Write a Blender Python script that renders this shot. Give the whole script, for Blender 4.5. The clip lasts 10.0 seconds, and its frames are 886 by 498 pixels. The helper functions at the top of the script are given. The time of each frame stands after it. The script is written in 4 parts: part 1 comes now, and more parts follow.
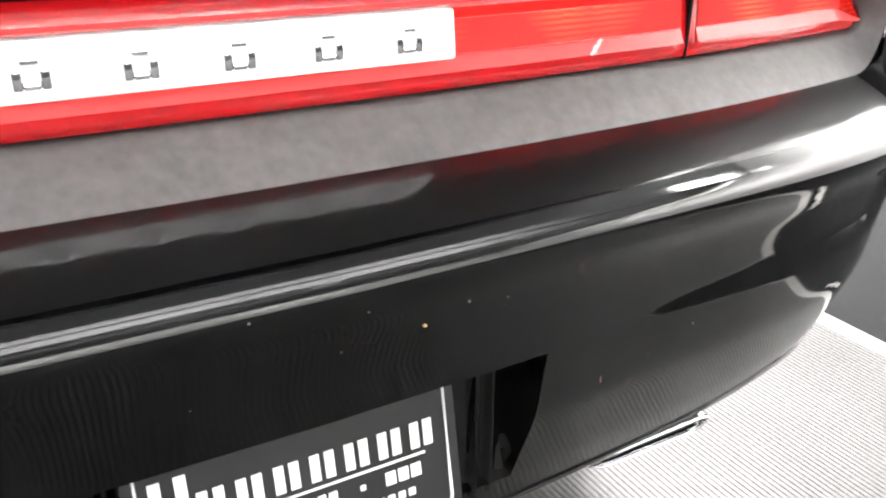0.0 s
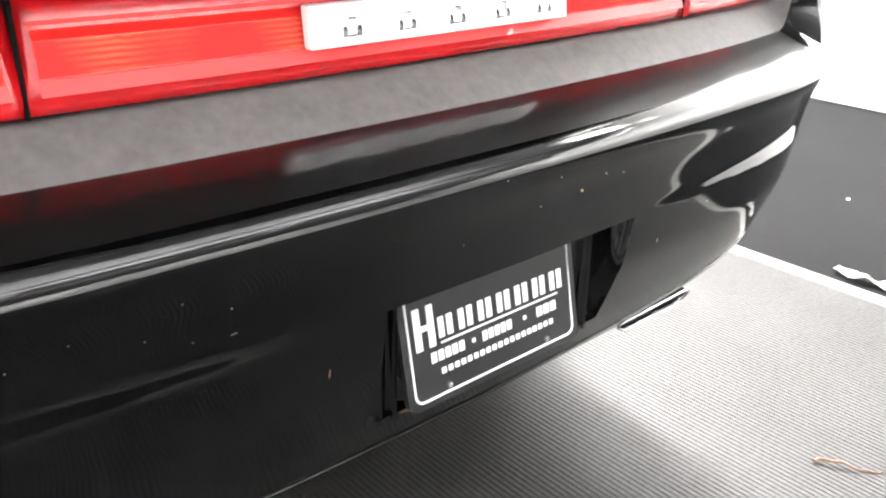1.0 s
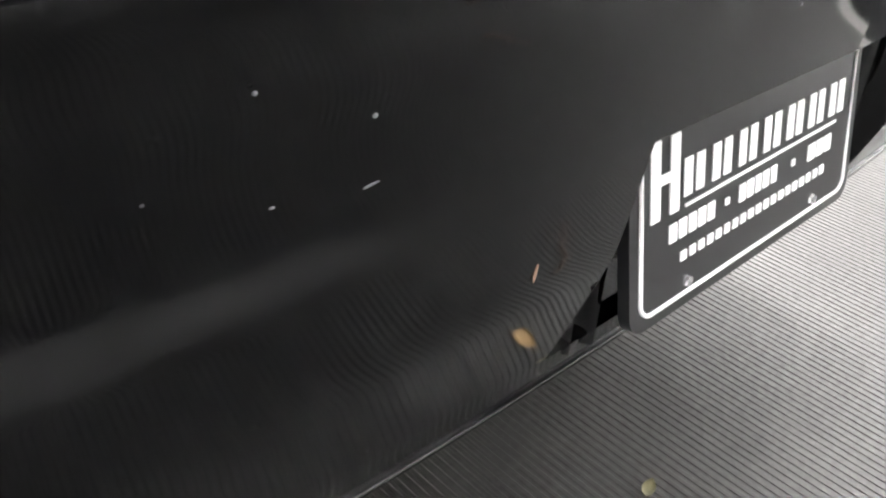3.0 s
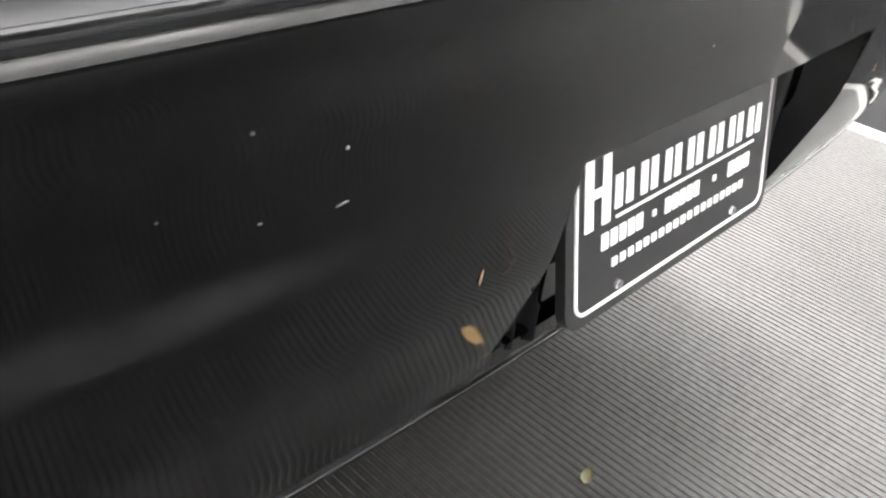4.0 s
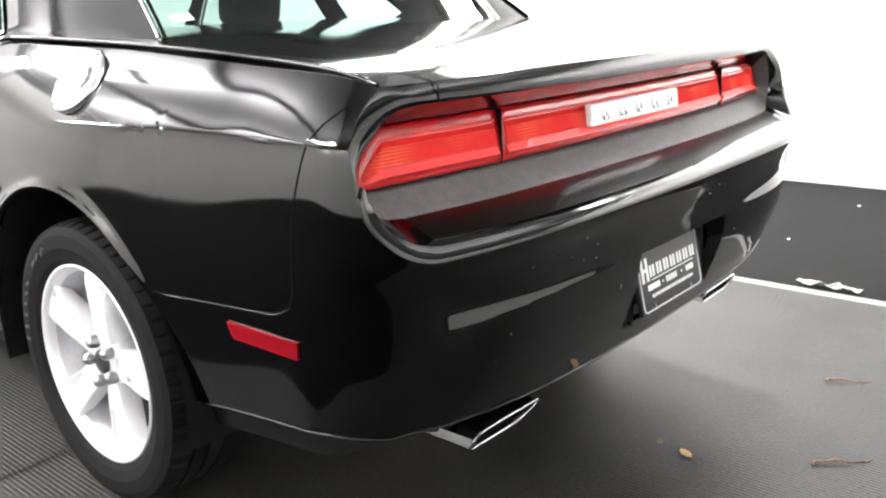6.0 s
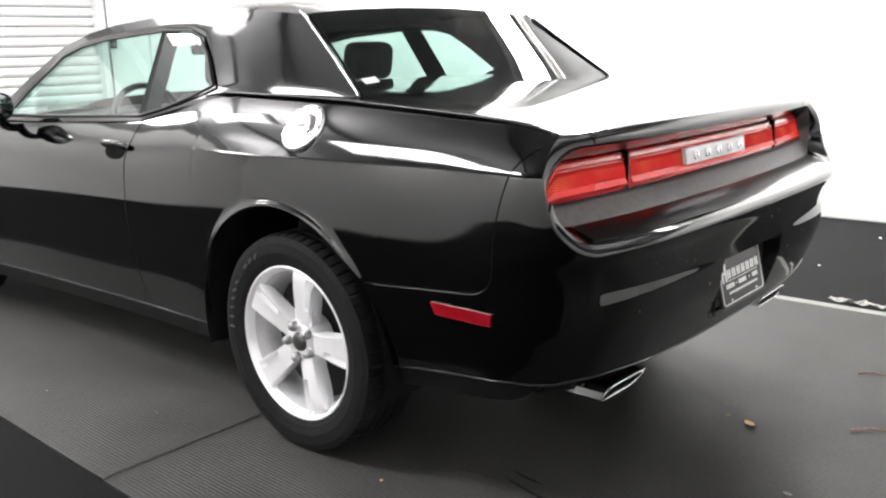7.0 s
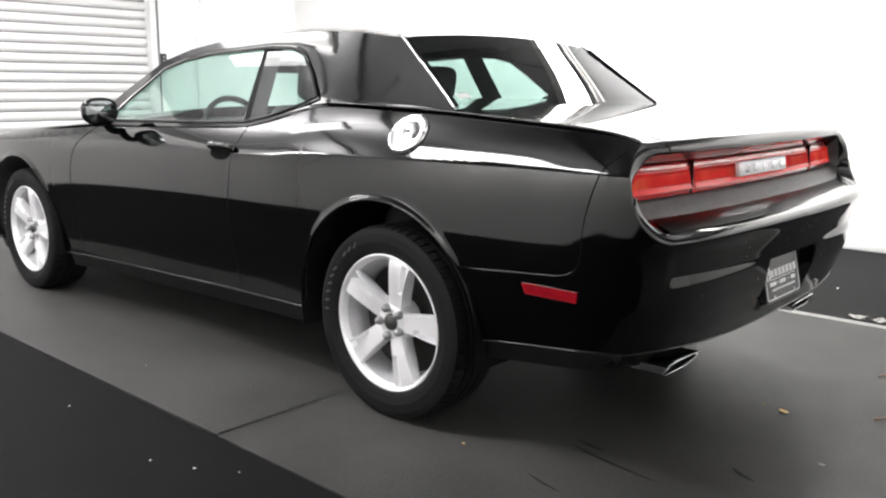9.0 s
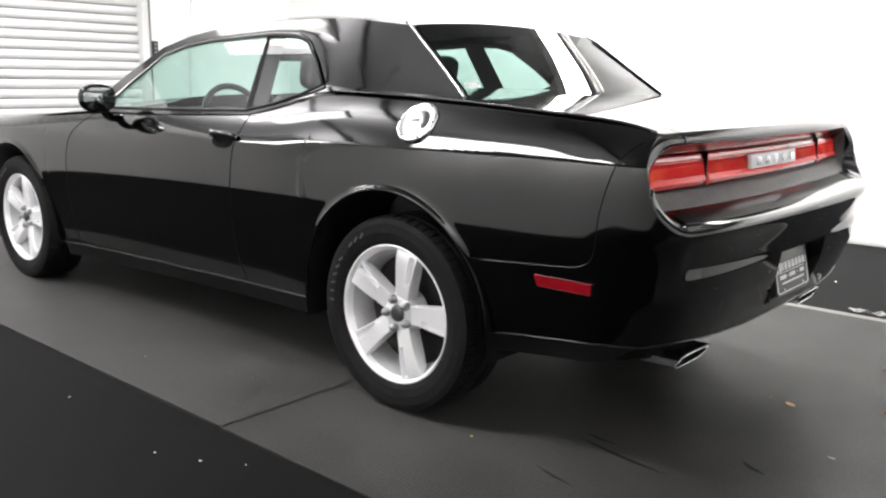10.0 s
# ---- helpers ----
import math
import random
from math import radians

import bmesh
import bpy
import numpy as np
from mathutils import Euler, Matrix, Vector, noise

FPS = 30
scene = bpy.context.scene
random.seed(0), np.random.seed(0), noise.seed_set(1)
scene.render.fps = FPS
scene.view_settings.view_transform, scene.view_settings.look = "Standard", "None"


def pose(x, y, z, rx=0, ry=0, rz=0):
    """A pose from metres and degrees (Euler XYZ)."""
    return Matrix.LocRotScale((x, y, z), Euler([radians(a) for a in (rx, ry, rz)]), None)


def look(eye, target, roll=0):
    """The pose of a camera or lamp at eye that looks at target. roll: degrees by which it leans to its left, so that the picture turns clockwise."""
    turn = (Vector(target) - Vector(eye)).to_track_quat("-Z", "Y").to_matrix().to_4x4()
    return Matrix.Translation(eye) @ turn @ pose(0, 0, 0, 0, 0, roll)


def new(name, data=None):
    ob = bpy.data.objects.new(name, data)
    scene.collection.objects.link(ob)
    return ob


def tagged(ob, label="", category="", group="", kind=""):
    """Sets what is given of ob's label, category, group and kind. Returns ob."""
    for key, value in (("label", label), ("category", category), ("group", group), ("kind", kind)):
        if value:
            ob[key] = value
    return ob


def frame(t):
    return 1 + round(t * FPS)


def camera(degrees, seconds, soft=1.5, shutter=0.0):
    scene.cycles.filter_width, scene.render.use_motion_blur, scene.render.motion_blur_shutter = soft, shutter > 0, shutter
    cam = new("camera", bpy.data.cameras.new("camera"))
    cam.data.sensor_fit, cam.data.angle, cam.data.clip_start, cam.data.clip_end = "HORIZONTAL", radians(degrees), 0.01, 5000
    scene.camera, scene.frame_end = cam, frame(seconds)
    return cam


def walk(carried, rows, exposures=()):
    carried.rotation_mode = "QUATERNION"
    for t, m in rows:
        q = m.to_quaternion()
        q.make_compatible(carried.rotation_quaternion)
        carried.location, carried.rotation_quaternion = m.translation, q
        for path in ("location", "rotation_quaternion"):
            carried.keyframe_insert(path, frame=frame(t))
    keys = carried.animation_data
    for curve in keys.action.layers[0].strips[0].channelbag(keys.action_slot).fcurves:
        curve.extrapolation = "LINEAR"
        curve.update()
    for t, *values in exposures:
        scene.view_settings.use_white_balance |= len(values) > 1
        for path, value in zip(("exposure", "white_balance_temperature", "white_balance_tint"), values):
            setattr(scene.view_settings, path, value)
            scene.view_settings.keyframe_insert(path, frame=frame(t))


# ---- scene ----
cam = camera(54.9, 10.0, soft=2.2)
PATH = [
    (0, (-0.221, -1.621, 1.047), (0.700, -0.049, 0.224), 0.91),
    (0.5, (-0.446, -1.620, 1.061), (0.669, -0.191, 0.216), 0.71),
    (1, (-0.716, -1.709, 1.061), (0.511, -0.355, 0.247), 1.34),
    (1.5, (-0.900, -1.701, 1.038), (0.358, -0.379, 0.219), 1.79),
    (2, (-0.916, -1.543, 0.959), (0.390, -0.334, 0.047), 2.07),
    (2.5, (-0.710, -1.374, 0.860), (0.542, -0.209, -0.176), 2.45),
    (2.7, (-0.613, -1.319, 0.836), (0.569, -0.120, -0.244), 2.73),
    (3.8, (-0.530, -1.245, 0.797), (0.677, -0.140, -0.354), 6.58),
    (4, (-0.597, -1.303, 0.850), (0.655, -0.209, -0.262), 6.34),
    (4.5, (-0.904, -1.493, 0.977), (0.495, -0.394, 0.063), 1.98),
    (5, (-1.157, -1.648, 1.049), (0.299, -0.461, 0.363), -0.63),
    (5.5, (-1.469, -1.801, 1.085), (-0.011, -0.579, 0.470), -2.54),
    (6, (-1.778, -1.880, 1.133), (-0.325, -0.616, 0.593), -2.26),
    (6.2, (-1.930, -1.909, 1.163), (-0.466, -0.647, 0.646), -2.05),
    (7.5, (-2.685, -2.074, 1.222), (-1.247, -0.749, 0.798), -1.41),
    (8, (-2.812, -2.095, 1.208), (-1.387, -0.754, 0.794), -1.19),
    (8.5, (-2.871, -2.098, 1.177), (-1.428, -0.768, 0.790), -0.36),
    (9, (-2.932, -2.084, 1.170), (-1.468, -0.773, 0.795), 0.27),
    (9.5, (-2.965, -2.061, 1.166), (-1.486, -0.767, 0.791), 0.74),
    (10, (-2.958, -2.007, 1.161), (-1.476, -0.723, 0.767), 0.78),
]

EXPOSURES = [(0.0, 2.0), (1.5, 2.0), (2.0, 2.05), (2.5, 1.85), (4.0, 1.95), (4.5, 1.85), (5.5, 1.7), (6.0, 1.1), (7.3, 0.4), (10.0, 0.15)]
walk(cam, [(t, look(eye, target, roll)) for t, eye, target, roll in PATH], EXPOSURES)

# ---- light ----
world = bpy.data.worlds.new("world")
world.use_nodes = True
world.node_tree.nodes["Background"].inputs[0].default_value = (1, 1, 1, 1)
world.node_tree.nodes["Background"].inputs[1].default_value = 0.05
scene.world = world

# x, y, heading and tilt (degrees, towards the wall they wash), watts, watts thrown up to the ceiling
TUBES = [(-2.3, 1.25, 0, 0, 52, 30), (-1.3, 2.9, 0, 0, 12, 240), (-1.0, 4.6, 0, 0, 40, 200), (-3.2, 4.6, 0, 0, 40, 200), (0.9, 4.4, 0, 0, 35, 40)]
# added out of view to brighten the matting on the right
TUBES += [(2.5, -0.9, 0, 0, 12, 0), (2.5, 0.7, 0, 0, 95, 0), (2.5, 2.3, 0, 0, 36, 0)]
# unseen troughs added to brighten the ceiling that the tail ridge mirrors
TUBES += [(x, -2.6, 90, 0, 0, 55) for x in (-1.3, 0.1, 1.5)]
# unseen washers added to whiten the south, east and west walls
TUBES += [(x, -5.6, -90, 42, 28, 0) for x in (-2.4, -0.4, 1.6)]
TUBES += [(2.95, y, 0, 38, 34, 0) for y in (-4.2, -2.6, -1.0, 0.8, 2.4, 4.0)]
TUBES += [(-4.5, y, 180, 55, 38, 0) for y in (-4.4, -2.2, 0.2, 2.6)]
CEILING, DROP = 3.4, 0.7


def lamp_place(x, y, heading, tilt):
    return Matrix.Translation((x, y, CEILING - DROP)) @ Matrix.Rotation(math.radians(heading), 4, "Z") @ Matrix.Rotation(math.radians(-tilt), 4, "Y")


def tube_lamp(place, watts):
    data = bpy.data.lights.new("tube_light", "AREA")
    data.shape, data.size, data.size_y, data.energy = "RECTANGLE", 0.40, 1.2, watts
    data.color = (1.0, 0.98, 0.97)
    ob = new("tube_light", data)
    ob.matrix_world = place
    return ob


for lamp_x, lamp_y, heading, tilt, watts, up in TUBES:
    place = lamp_place(lamp_x, lamp_y, heading, tilt)
    if watts:
        tube_lamp(place @ Matrix.Translation((0, 0, -0.03)), watts)
    # added upward lamp that brightens the ceiling mirrored in the paint
    if up:
        tube_lamp(place @ Matrix.Translation((0, 0, 0.09)) @ Matrix.Rotation(math.pi, 4, "X"), up)


# ---- materials ----
def material(name, color, rough=0.5, metal=0.0, coat=0.0, vary=0.0, scale=8.0, bump=0.0, bump_scale=60.0, alpha_glass=False, spec=0.5, fine=90.0):
    m = bpy.data.materials.new(name)
    m.use_nodes = True
    nt = m.node_tree
    b = nt.nodes["Principled BSDF"]
    b.inputs["Base Color"].default_value = (*color, 1)
    b.inputs["Roughness"].default_value = rough
    b.inputs["Metallic"].default_value = metal
    b.inputs["Specular IOR Level"].default_value = spec
    if coat:
        b.inputs["Coat Weight"].default_value = coat
        b.inputs["Coat Roughness"].default_value = 0.02
    geo = nt.nodes.new("ShaderNodeNewGeometry")
    if vary:
        n1, n2 = nt.nodes.new("ShaderNodeTexNoise"), nt.nodes.new("ShaderNodeTexNoise")
        n1.inputs["Scale"].default_value, n2.inputs["Scale"].default_value = scale, fine
        n1.inputs["Detail"].default_value = n2.inputs["Detail"].default_value = 6
        add = nt.nodes.new("ShaderNodeMath")
        add.operation = "ADD"
        half = nt.nodes.new("ShaderNodeMath")
        half.operation, half.inputs[1].default_value = "MULTIPLY", 0.5
        ramp = nt.nodes.new("ShaderNodeMix")
        ramp.data_type = "RGBA"
        ramp.inputs[6].default_value = (*[c * (1 - vary) for c in color], 1)
        ramp.inputs[7].default_value = (*[min(1, c * (1 + vary)) for c in color], 1)
        for n in (n1, n2):
            nt.links.new(geo.outputs["Position"], n.inputs["Vector"])
        nt.links.new(n1.outputs[0], add.inputs[0])
        nt.links.new(n2.outputs[0], add.inputs[1])
        nt.links.new(add.outputs[0], half.inputs[0])
        span = nt.nodes.new("ShaderNodeMapRange")
        span.inputs[1].default_value, span.inputs[2].default_value = 0.32, 0.68
        nt.links.new(half.outputs[0], span.inputs[0])
        nt.links.new(span.outputs[0], ramp.inputs[0])
        nt.links.new(ramp.outputs[2], b.inputs["Base Color"])
    if bump:
        n3, bp = nt.nodes.new("ShaderNodeTexNoise"), nt.nodes.new("ShaderNodeBump")
        n3.inputs["Scale"].default_value, n3.inputs["Detail"].default_value = bump_scale, 5
        bp.inputs["Strength"].default_value, bp.inputs["Distance"].default_value = bump, 0.004
        nt.links.new(geo.outputs["Position"], n3.inputs["Vector"])
        nt.links.new(n3.outputs[0], bp.inputs["Height"])
        nt.links.new(bp.outputs[0], b.inputs["Normal"])
    return m


def glass_material(name, tint, rough=0.0):
    """A thin tinted pane: it lets most light through and mirrors a little."""
    m = bpy.data.materials.new(name)
    m.use_nodes = True
    nt = m.node_tree
    nt.nodes.remove(nt.nodes["Principled BSDF"])
    clear, gloss, mix, facing = (nt.nodes.new(k) for k in ("ShaderNodeBsdfTransparent", "ShaderNodeBsdfGlossy", "ShaderNodeMixShader", "ShaderNodeLayerWeight"))
    clear.inputs[0].default_value = (*tint, 1)
    gloss.inputs["Roughness"].default_value = rough
    facing.inputs[0].default_value = 0.5
    power, gain = nt.nodes.new("ShaderNodeMath"), nt.nodes.new("ShaderNodeMath")
    power.operation, power.inputs[1].default_value = "POWER", 4.5
    gain.operation, gain.inputs[1].default_value, gain.inputs[2].default_value = "MULTIPLY_ADD", 0.62, 0.07
    nt.links.new(facing.outputs["Facing"], power.inputs[0])
    nt.links.new(power.outputs[0], gain.inputs[0])
    nt.links.new(gain.outputs[0], mix.inputs[0])
    nt.links.new(clear.outputs[0], mix.inputs[1])
    nt.links.new(gloss.outputs[0], mix.inputs[2])
    nt.links.new(mix.outputs[0], nt.nodes["Material Output"].inputs[0])
    return m


def glow_material(name, color, strength):
    m = bpy.data.materials.new(name)
    m.use_nodes = True
    b = m.node_tree.nodes["Principled BSDF"]
    b.inputs["Base Color"].default_value = (*color, 1)
    b.inputs["Emission Color"].default_value = (*color, 1)
    b.inputs["Emission Strength"].default_value = strength
    return m


PAINT = material("black_paint", (0.0006, 0.0006, 0.0008), rough=0.4, coat=1.0, spec=0.0)
PAINT.node_tree.nodes["Principled BSDF"].inputs["Coat Roughness"].default_value = 0.06
SHELF = material("black_plastic_gloss", (0.004, 0.004, 0.004), rough=0.3, coat=0.85, spec=0.1)
SHELF.node_tree.nodes["Principled BSDF"].inputs["Coat Roughness"].default_value = 0.04
SATIN_BLACK = material("satin_black_panel", (0.082, 0.077, 0.076), rough=0.5, spec=0.25, vary=0.2, scale=40, bump=0.05, bump_scale=500)
TRIM = material("black_trim", (0.012, 0.012, 0.013), rough=0.5, spec=0.3, vary=0.2, scale=20)
GAP = material("panel_gap", (0.002, 0.002, 0.002), rough=0.9, spec=0.1)
RUBBER = material("tyre_rubber", (0.008, 0.008, 0.0085), rough=0.7, spec=0.16, vary=0.3, scale=25, bump=0.15, bump_scale=300)
MARK_RUBBER = material("scuffed_tyre_mark", (0.06, 0.06, 0.06), rough=0.5)
UNDER = material("underbody_black", (0.006, 0.006, 0.006), rough=0.85, vary=0.3, spec=0.2)
SILVER = material("silver_alloy", (0.88, 0.88, 0.90), rough=0.36, metal=0.35, vary=0.02, scale=30)
BARREL = material("dull_alloy", (0.52, 0.52, 0.54), rough=0.45, metal=0.35, vary=0.1, scale=30)
CHROME = material("chrome", (0.85, 0.85, 0.87), rough=0.06, metal=1.0)
NUT = material("nut_steel", (0.35, 0.35, 0.36), rough=0.3, metal=0.9)
SATIN = material("satin_chrome", (0.9, 0.9, 0.92), rough=0.22, metal=0.9)
DISC = material("dusty_brake_disc", (0.03, 0.029, 0.028), rough=0.6, metal=0.5, vary=0.2, scale=40)
STEEL = material("dark_steel", (0.12, 0.12, 0.12), rough=0.4, metal=0.9)
LENS = material("red_lens", (0.72, 0.028, 0.024), rough=0.35, coat=0.3, spec=0.0)


def flute_material(name):
    """Red lens over a fluted reflector: its orange glow is painted in as stripes from deep red to orange, in broad
    patches.
    """
    m = material(name, (0.7, 0.02, 0.02), rough=0.3, coat=0.22, spec=0.0)
    nt = m.node_tree
    b = nt.nodes["Principled BSDF"]
    geo = nt.nodes.new("ShaderNodeNewGeometry")
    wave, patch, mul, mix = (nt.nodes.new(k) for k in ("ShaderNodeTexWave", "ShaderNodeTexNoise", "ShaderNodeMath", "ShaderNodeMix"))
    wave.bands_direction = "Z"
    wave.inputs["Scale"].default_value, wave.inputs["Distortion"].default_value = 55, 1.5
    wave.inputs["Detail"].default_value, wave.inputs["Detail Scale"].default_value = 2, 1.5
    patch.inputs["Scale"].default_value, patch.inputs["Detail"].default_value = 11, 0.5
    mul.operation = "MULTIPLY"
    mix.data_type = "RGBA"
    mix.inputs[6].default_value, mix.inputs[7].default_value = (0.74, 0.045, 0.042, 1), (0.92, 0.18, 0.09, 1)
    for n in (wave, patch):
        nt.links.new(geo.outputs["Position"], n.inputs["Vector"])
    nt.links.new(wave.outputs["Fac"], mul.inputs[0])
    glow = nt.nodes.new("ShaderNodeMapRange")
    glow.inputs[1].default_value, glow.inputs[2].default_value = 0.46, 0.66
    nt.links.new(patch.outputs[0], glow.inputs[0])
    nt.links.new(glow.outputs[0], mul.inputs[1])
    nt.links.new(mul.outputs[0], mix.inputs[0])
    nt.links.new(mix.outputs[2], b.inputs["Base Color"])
    return m


LENS_PINK = material("pale_red_lens", (0.76, 0.07, 0.07), rough=0.3, coat=0.4, spec=0.0)
LENS_FLUTE = flute_material("red_lens_fluted")
LENS_EDGE = material("red_lens_rim", (0.42, 0.006, 0.009), rough=0.2, coat=1.0, spec=0.2)
MARKER = material("dark_red_lens", (0.24, 0.006, 0.012), rough=0.35, coat=0.25, spec=0.0, vary=0.1, scale=60)
BADGE = material("satin_badge", (0.82, 0.82, 0.82), rough=0.35)
MARK = material("badge_grey", (0.22, 0.22, 0.23), rough=0.3, metal=0.5)
PLATE = material("plate_black", (0.012, 0.012, 0.013), rough=0.35, coat=0.2, spec=0.35)
WHITE_INK = material("white_print", (0.85, 0.85, 0.85), rough=0.5)
GLASS = glass_material("side_glass", (0.66, 0.80, 0.76))
REAR_GLASS = glass_material("rear_glass", (0.45, 0.56, 0.53))
MIRROR = material("mirror_glass", (0.3, 0.32, 0.32), rough=0.02, metal=1.0)
SEAT = material("grey_cloth", (0.05, 0.05, 0.052), rough=0.85, vary=0.25, scale=60, bump=0.2, bump_scale=400)
DASH = material("dash_plastic", (0.03, 0.03, 0.032), rough=0.6, vary=0.15)
WALL = material("white_wall_paint", (0.84, 0.84, 0.83), rough=0.7, vary=0.02, scale=1.5, bump=0.05, bump_scale=40)
HOUSING = material("lamp_housing", (0.8, 0.8, 0.79), rough=0.4)
CEIL = material("ceiling_paint", (0.24, 0.24, 0.245), rough=0.8, vary=0.03, scale=1.0)
BEAM = material("grey_beam", (0.16, 0.16, 0.17), rough=0.6, vary=0.15)
SHUTTER = material("white_shutter_metal", (0.62, 0.62, 0.62), rough=0.4, vary=0.04, scale=4)
MAT = material("rubber_matting", (0.031, 0.0304, 0.0292), rough=0.42, spec=0.33, vary=0.6, scale=2.2, bump=0.1, bump_scale=120)
CARPET = material("dark_floor_cover", (0.0055, 0.0055, 0.006), rough=0.85, spec=0.11, vary=0.25, scale=3, bump=0.25, bump_scale=220)
TAPE = material("white_tape", (0.16, 0.157, 0.15), rough=0.5, vary=0.25, scale=15)
FILM = material("dull_film", (0.24, 0.235, 0.22), rough=0.35, vary=0.9, scale=45)
SCUFF = material("scuffed_rubber", (0.006, 0.006, 0.006), rough=0.7, vary=0.3, scale=40, spec=0.3)
LEAF = material("dry_leaf", (0.55, 0.36, 0.16), rough=0.7, vary=0.3, scale=80)
LEAF_DARK = material("dark_leaf", (0.10, 0.09, 0.04), rough=0.7, vary=0.3, scale=80)
TWIG = material("dry_twig", (0.22, 0.13, 0.09), rough=0.8, vary=0.3, scale=60)
TUBE_GLOW = glow_material("lit_tube", (1, 0.99, 0.97), 12)


# ---- building helpers ----
def put_mesh(name, verts, faces, mat, parent=None, label="", smooth=True):
    me = bpy.data.meshes.new(name)
    me.from_pydata([tuple(map(float, v)) for v in verts], [], [tuple(map(int, f)) for f in faces])
    me.materials.append(mat)
    for p in me.polygons:
        p.use_smooth = smooth
    ob = new(name, me)
    ob.parent = parent
    if label:
        tagged(ob, label)
    return ob


def part(name, bm, mat, parent=None, label="", smooth=True, sharp=35):
    bmesh.ops.recalc_face_normals(bm, faces=bm.faces)
    me = bpy.data.meshes.new(name)
    for f in bm.faces:
        f.smooth = smooth
    for e in bm.edges:
        if len(e.link_faces) == 2 and e.calc_face_angle(0) > radians(sharp):
            e.smooth = False
    bm.to_mesh(me)
    bm.free()
    me.materials.append(mat)
    ob = new(name, me)
    ob.parent = parent
    if label:
        tagged(ob, label)
    return ob


def empty(name, label, category, group="", at=(0, 0, 0)):
    ob = new(name)
    ob.location = at
    return tagged(ob, label, category, group)


def box(bm, lo, hi, bevel=0.0, seg=2, turn=None):
    r = bmesh.ops.create_cube(bm, size=1)
    vs = r["verts"]
    c, d = (Vector(lo) + Vector(hi)) / 2, Vector(hi) - Vector(lo)
    for v in vs:
        v.co = Vector((v.co.x * d.x, v.co.y * d.y, v.co.z * d.z))
        if turn:
            v.co = turn @ v.co
        v.co += c
    if bevel:
        bmesh.ops.bevel(bm, geom=list({e for v in vs for e in v.link_edges}), offset=bevel, segments=seg, profile=0.5, affect="EDGES", clamp_overlap=True)
    return bm


def boxed(name, lo, hi, mat, parent=None, bevel=0.0, label="", seg=2):
    return part(name, box(bmesh.new(), lo, hi, bevel, seg), mat, parent, label)


def grid_faces(rows, cols, wrap=False):
    out = []
    for r in range(rows - 1):
        for c in range(cols - (0 if wrap else 1)):
            d = (c + 1) % cols
            out.append((r * cols + c, r * cols + d, (r + 1) * cols + d, (r + 1) * cols + c))
    return out


def lathe(profile, seg, wobble=None):
    """Profile points (radius, x) turned round the x axis."""
    verts = []
    for k, (r, x) in enumerate(profile):
        for s in range(seg):
            a = 2 * math.pi * s / seg
            rr = r + (wobble(k, s) if wobble else 0)
            verts.append((x, rr * math.cos(a), rr * math.sin(a)))
    return verts, grid_faces(len(profile), seg, True)


def tube(points, radius, seg=8, taper=None, flat=1.0):
    """A round bar along a line of points."""
    pts = [Vector(p) for p in points]
    verts, n = [], len(pts)
    for i, p in enumerate(pts):
        d = (pts[min(i + 1, n - 1)] - pts[max(i - 1, 0)]).normalized()
        side = d.cross(Vector((0, 0, 1)))
        side = side.normalized() if side.length > 1e-4 else Vector((1, 0, 0))
        up = side.cross(d)
        r = radius * (taper(i / (n - 1)) if taper else 1)
        for s in range(seg):
            a = 2 * math.pi * s / seg
            verts.append(p + side * (r * math.cos(a)) + up * (r * flat * math.sin(a)))
    faces = grid_faces(n, seg, True)
    faces += [tuple(range(seg)), tuple(reversed(range((n - 1) * seg, n * seg)))]
    return verts, faces


def smooth_line(ctrl, n):
    """n even steps on a smooth curve through the points."""
    p = np.array(ctrl, float)
    q = np.vstack([2 * p[0] - p[1], p, 2 * p[-1] - p[-2]])
    out = []
    for i in range(1, len(q) - 2):
        for t in np.linspace(0, 1, 24, endpoint=False):
            a, b, c, d = q[i - 1], q[i], q[i + 1], q[i + 2]
            out.append(0.5 * (2 * b + (c - a) * t + (2 * a - 5 * b + 4 * c - d) * t * t + (3 * b - a - 3 * c + d) * t ** 3))
    out.append(p[-1])
    out = np.array(out)
    s = np.concatenate([[0], np.cumsum(np.linalg.norm(np.diff(out, axis=0), axis=1))])
    g = np.linspace(0, s[-1], n)
    return np.stack([np.interp(g, s, out[:, k]) for k in range(out.shape[1])], 1)


def step(a, b, v):
    t = np.clip((v - a) / (b - a), 0, 1)
    return t * t * (3 - 2 * t)


# ---- the room ----
def structure(ob, label, category):
    return tagged(ob, label, category, kind="structure")


X0, X1, Y0, Y1 = -5.2, 3.75, -6.5, 6.3
structure(boxed("ground", (X0 - 0.2, Y0 - 0.2, -0.25), (X1 + 0.2, Y1 + 0.2, -0.006), CARPET), "dark matte floor covering of the photo booth", "floor")
structure(boxed("wall_east", (X1, Y0, -0.006), (X1 + 0.2, Y1, CEILING), WALL), "bright white painted booth wall", "wall")
structure(boxed("wall_west", (X0 - 0.2, Y0, -0.006), (X0, Y1, CEILING), WALL), "white painted wall facing the car's side", "wall")
structure(boxed("wall_south", (X0, Y0 - 0.2, -0.006), (X1, Y0, CEILING), WALL), "plain white wall behind the car", "wall")
structure(boxed("ceiling", (X0 - 0.2, Y0 - 0.2, CEILING), (X1 + 0.2, Y1 + 0.2, CEILING + 0.2), CEIL), "grey ceiling with hung tube lights", "ceiling")
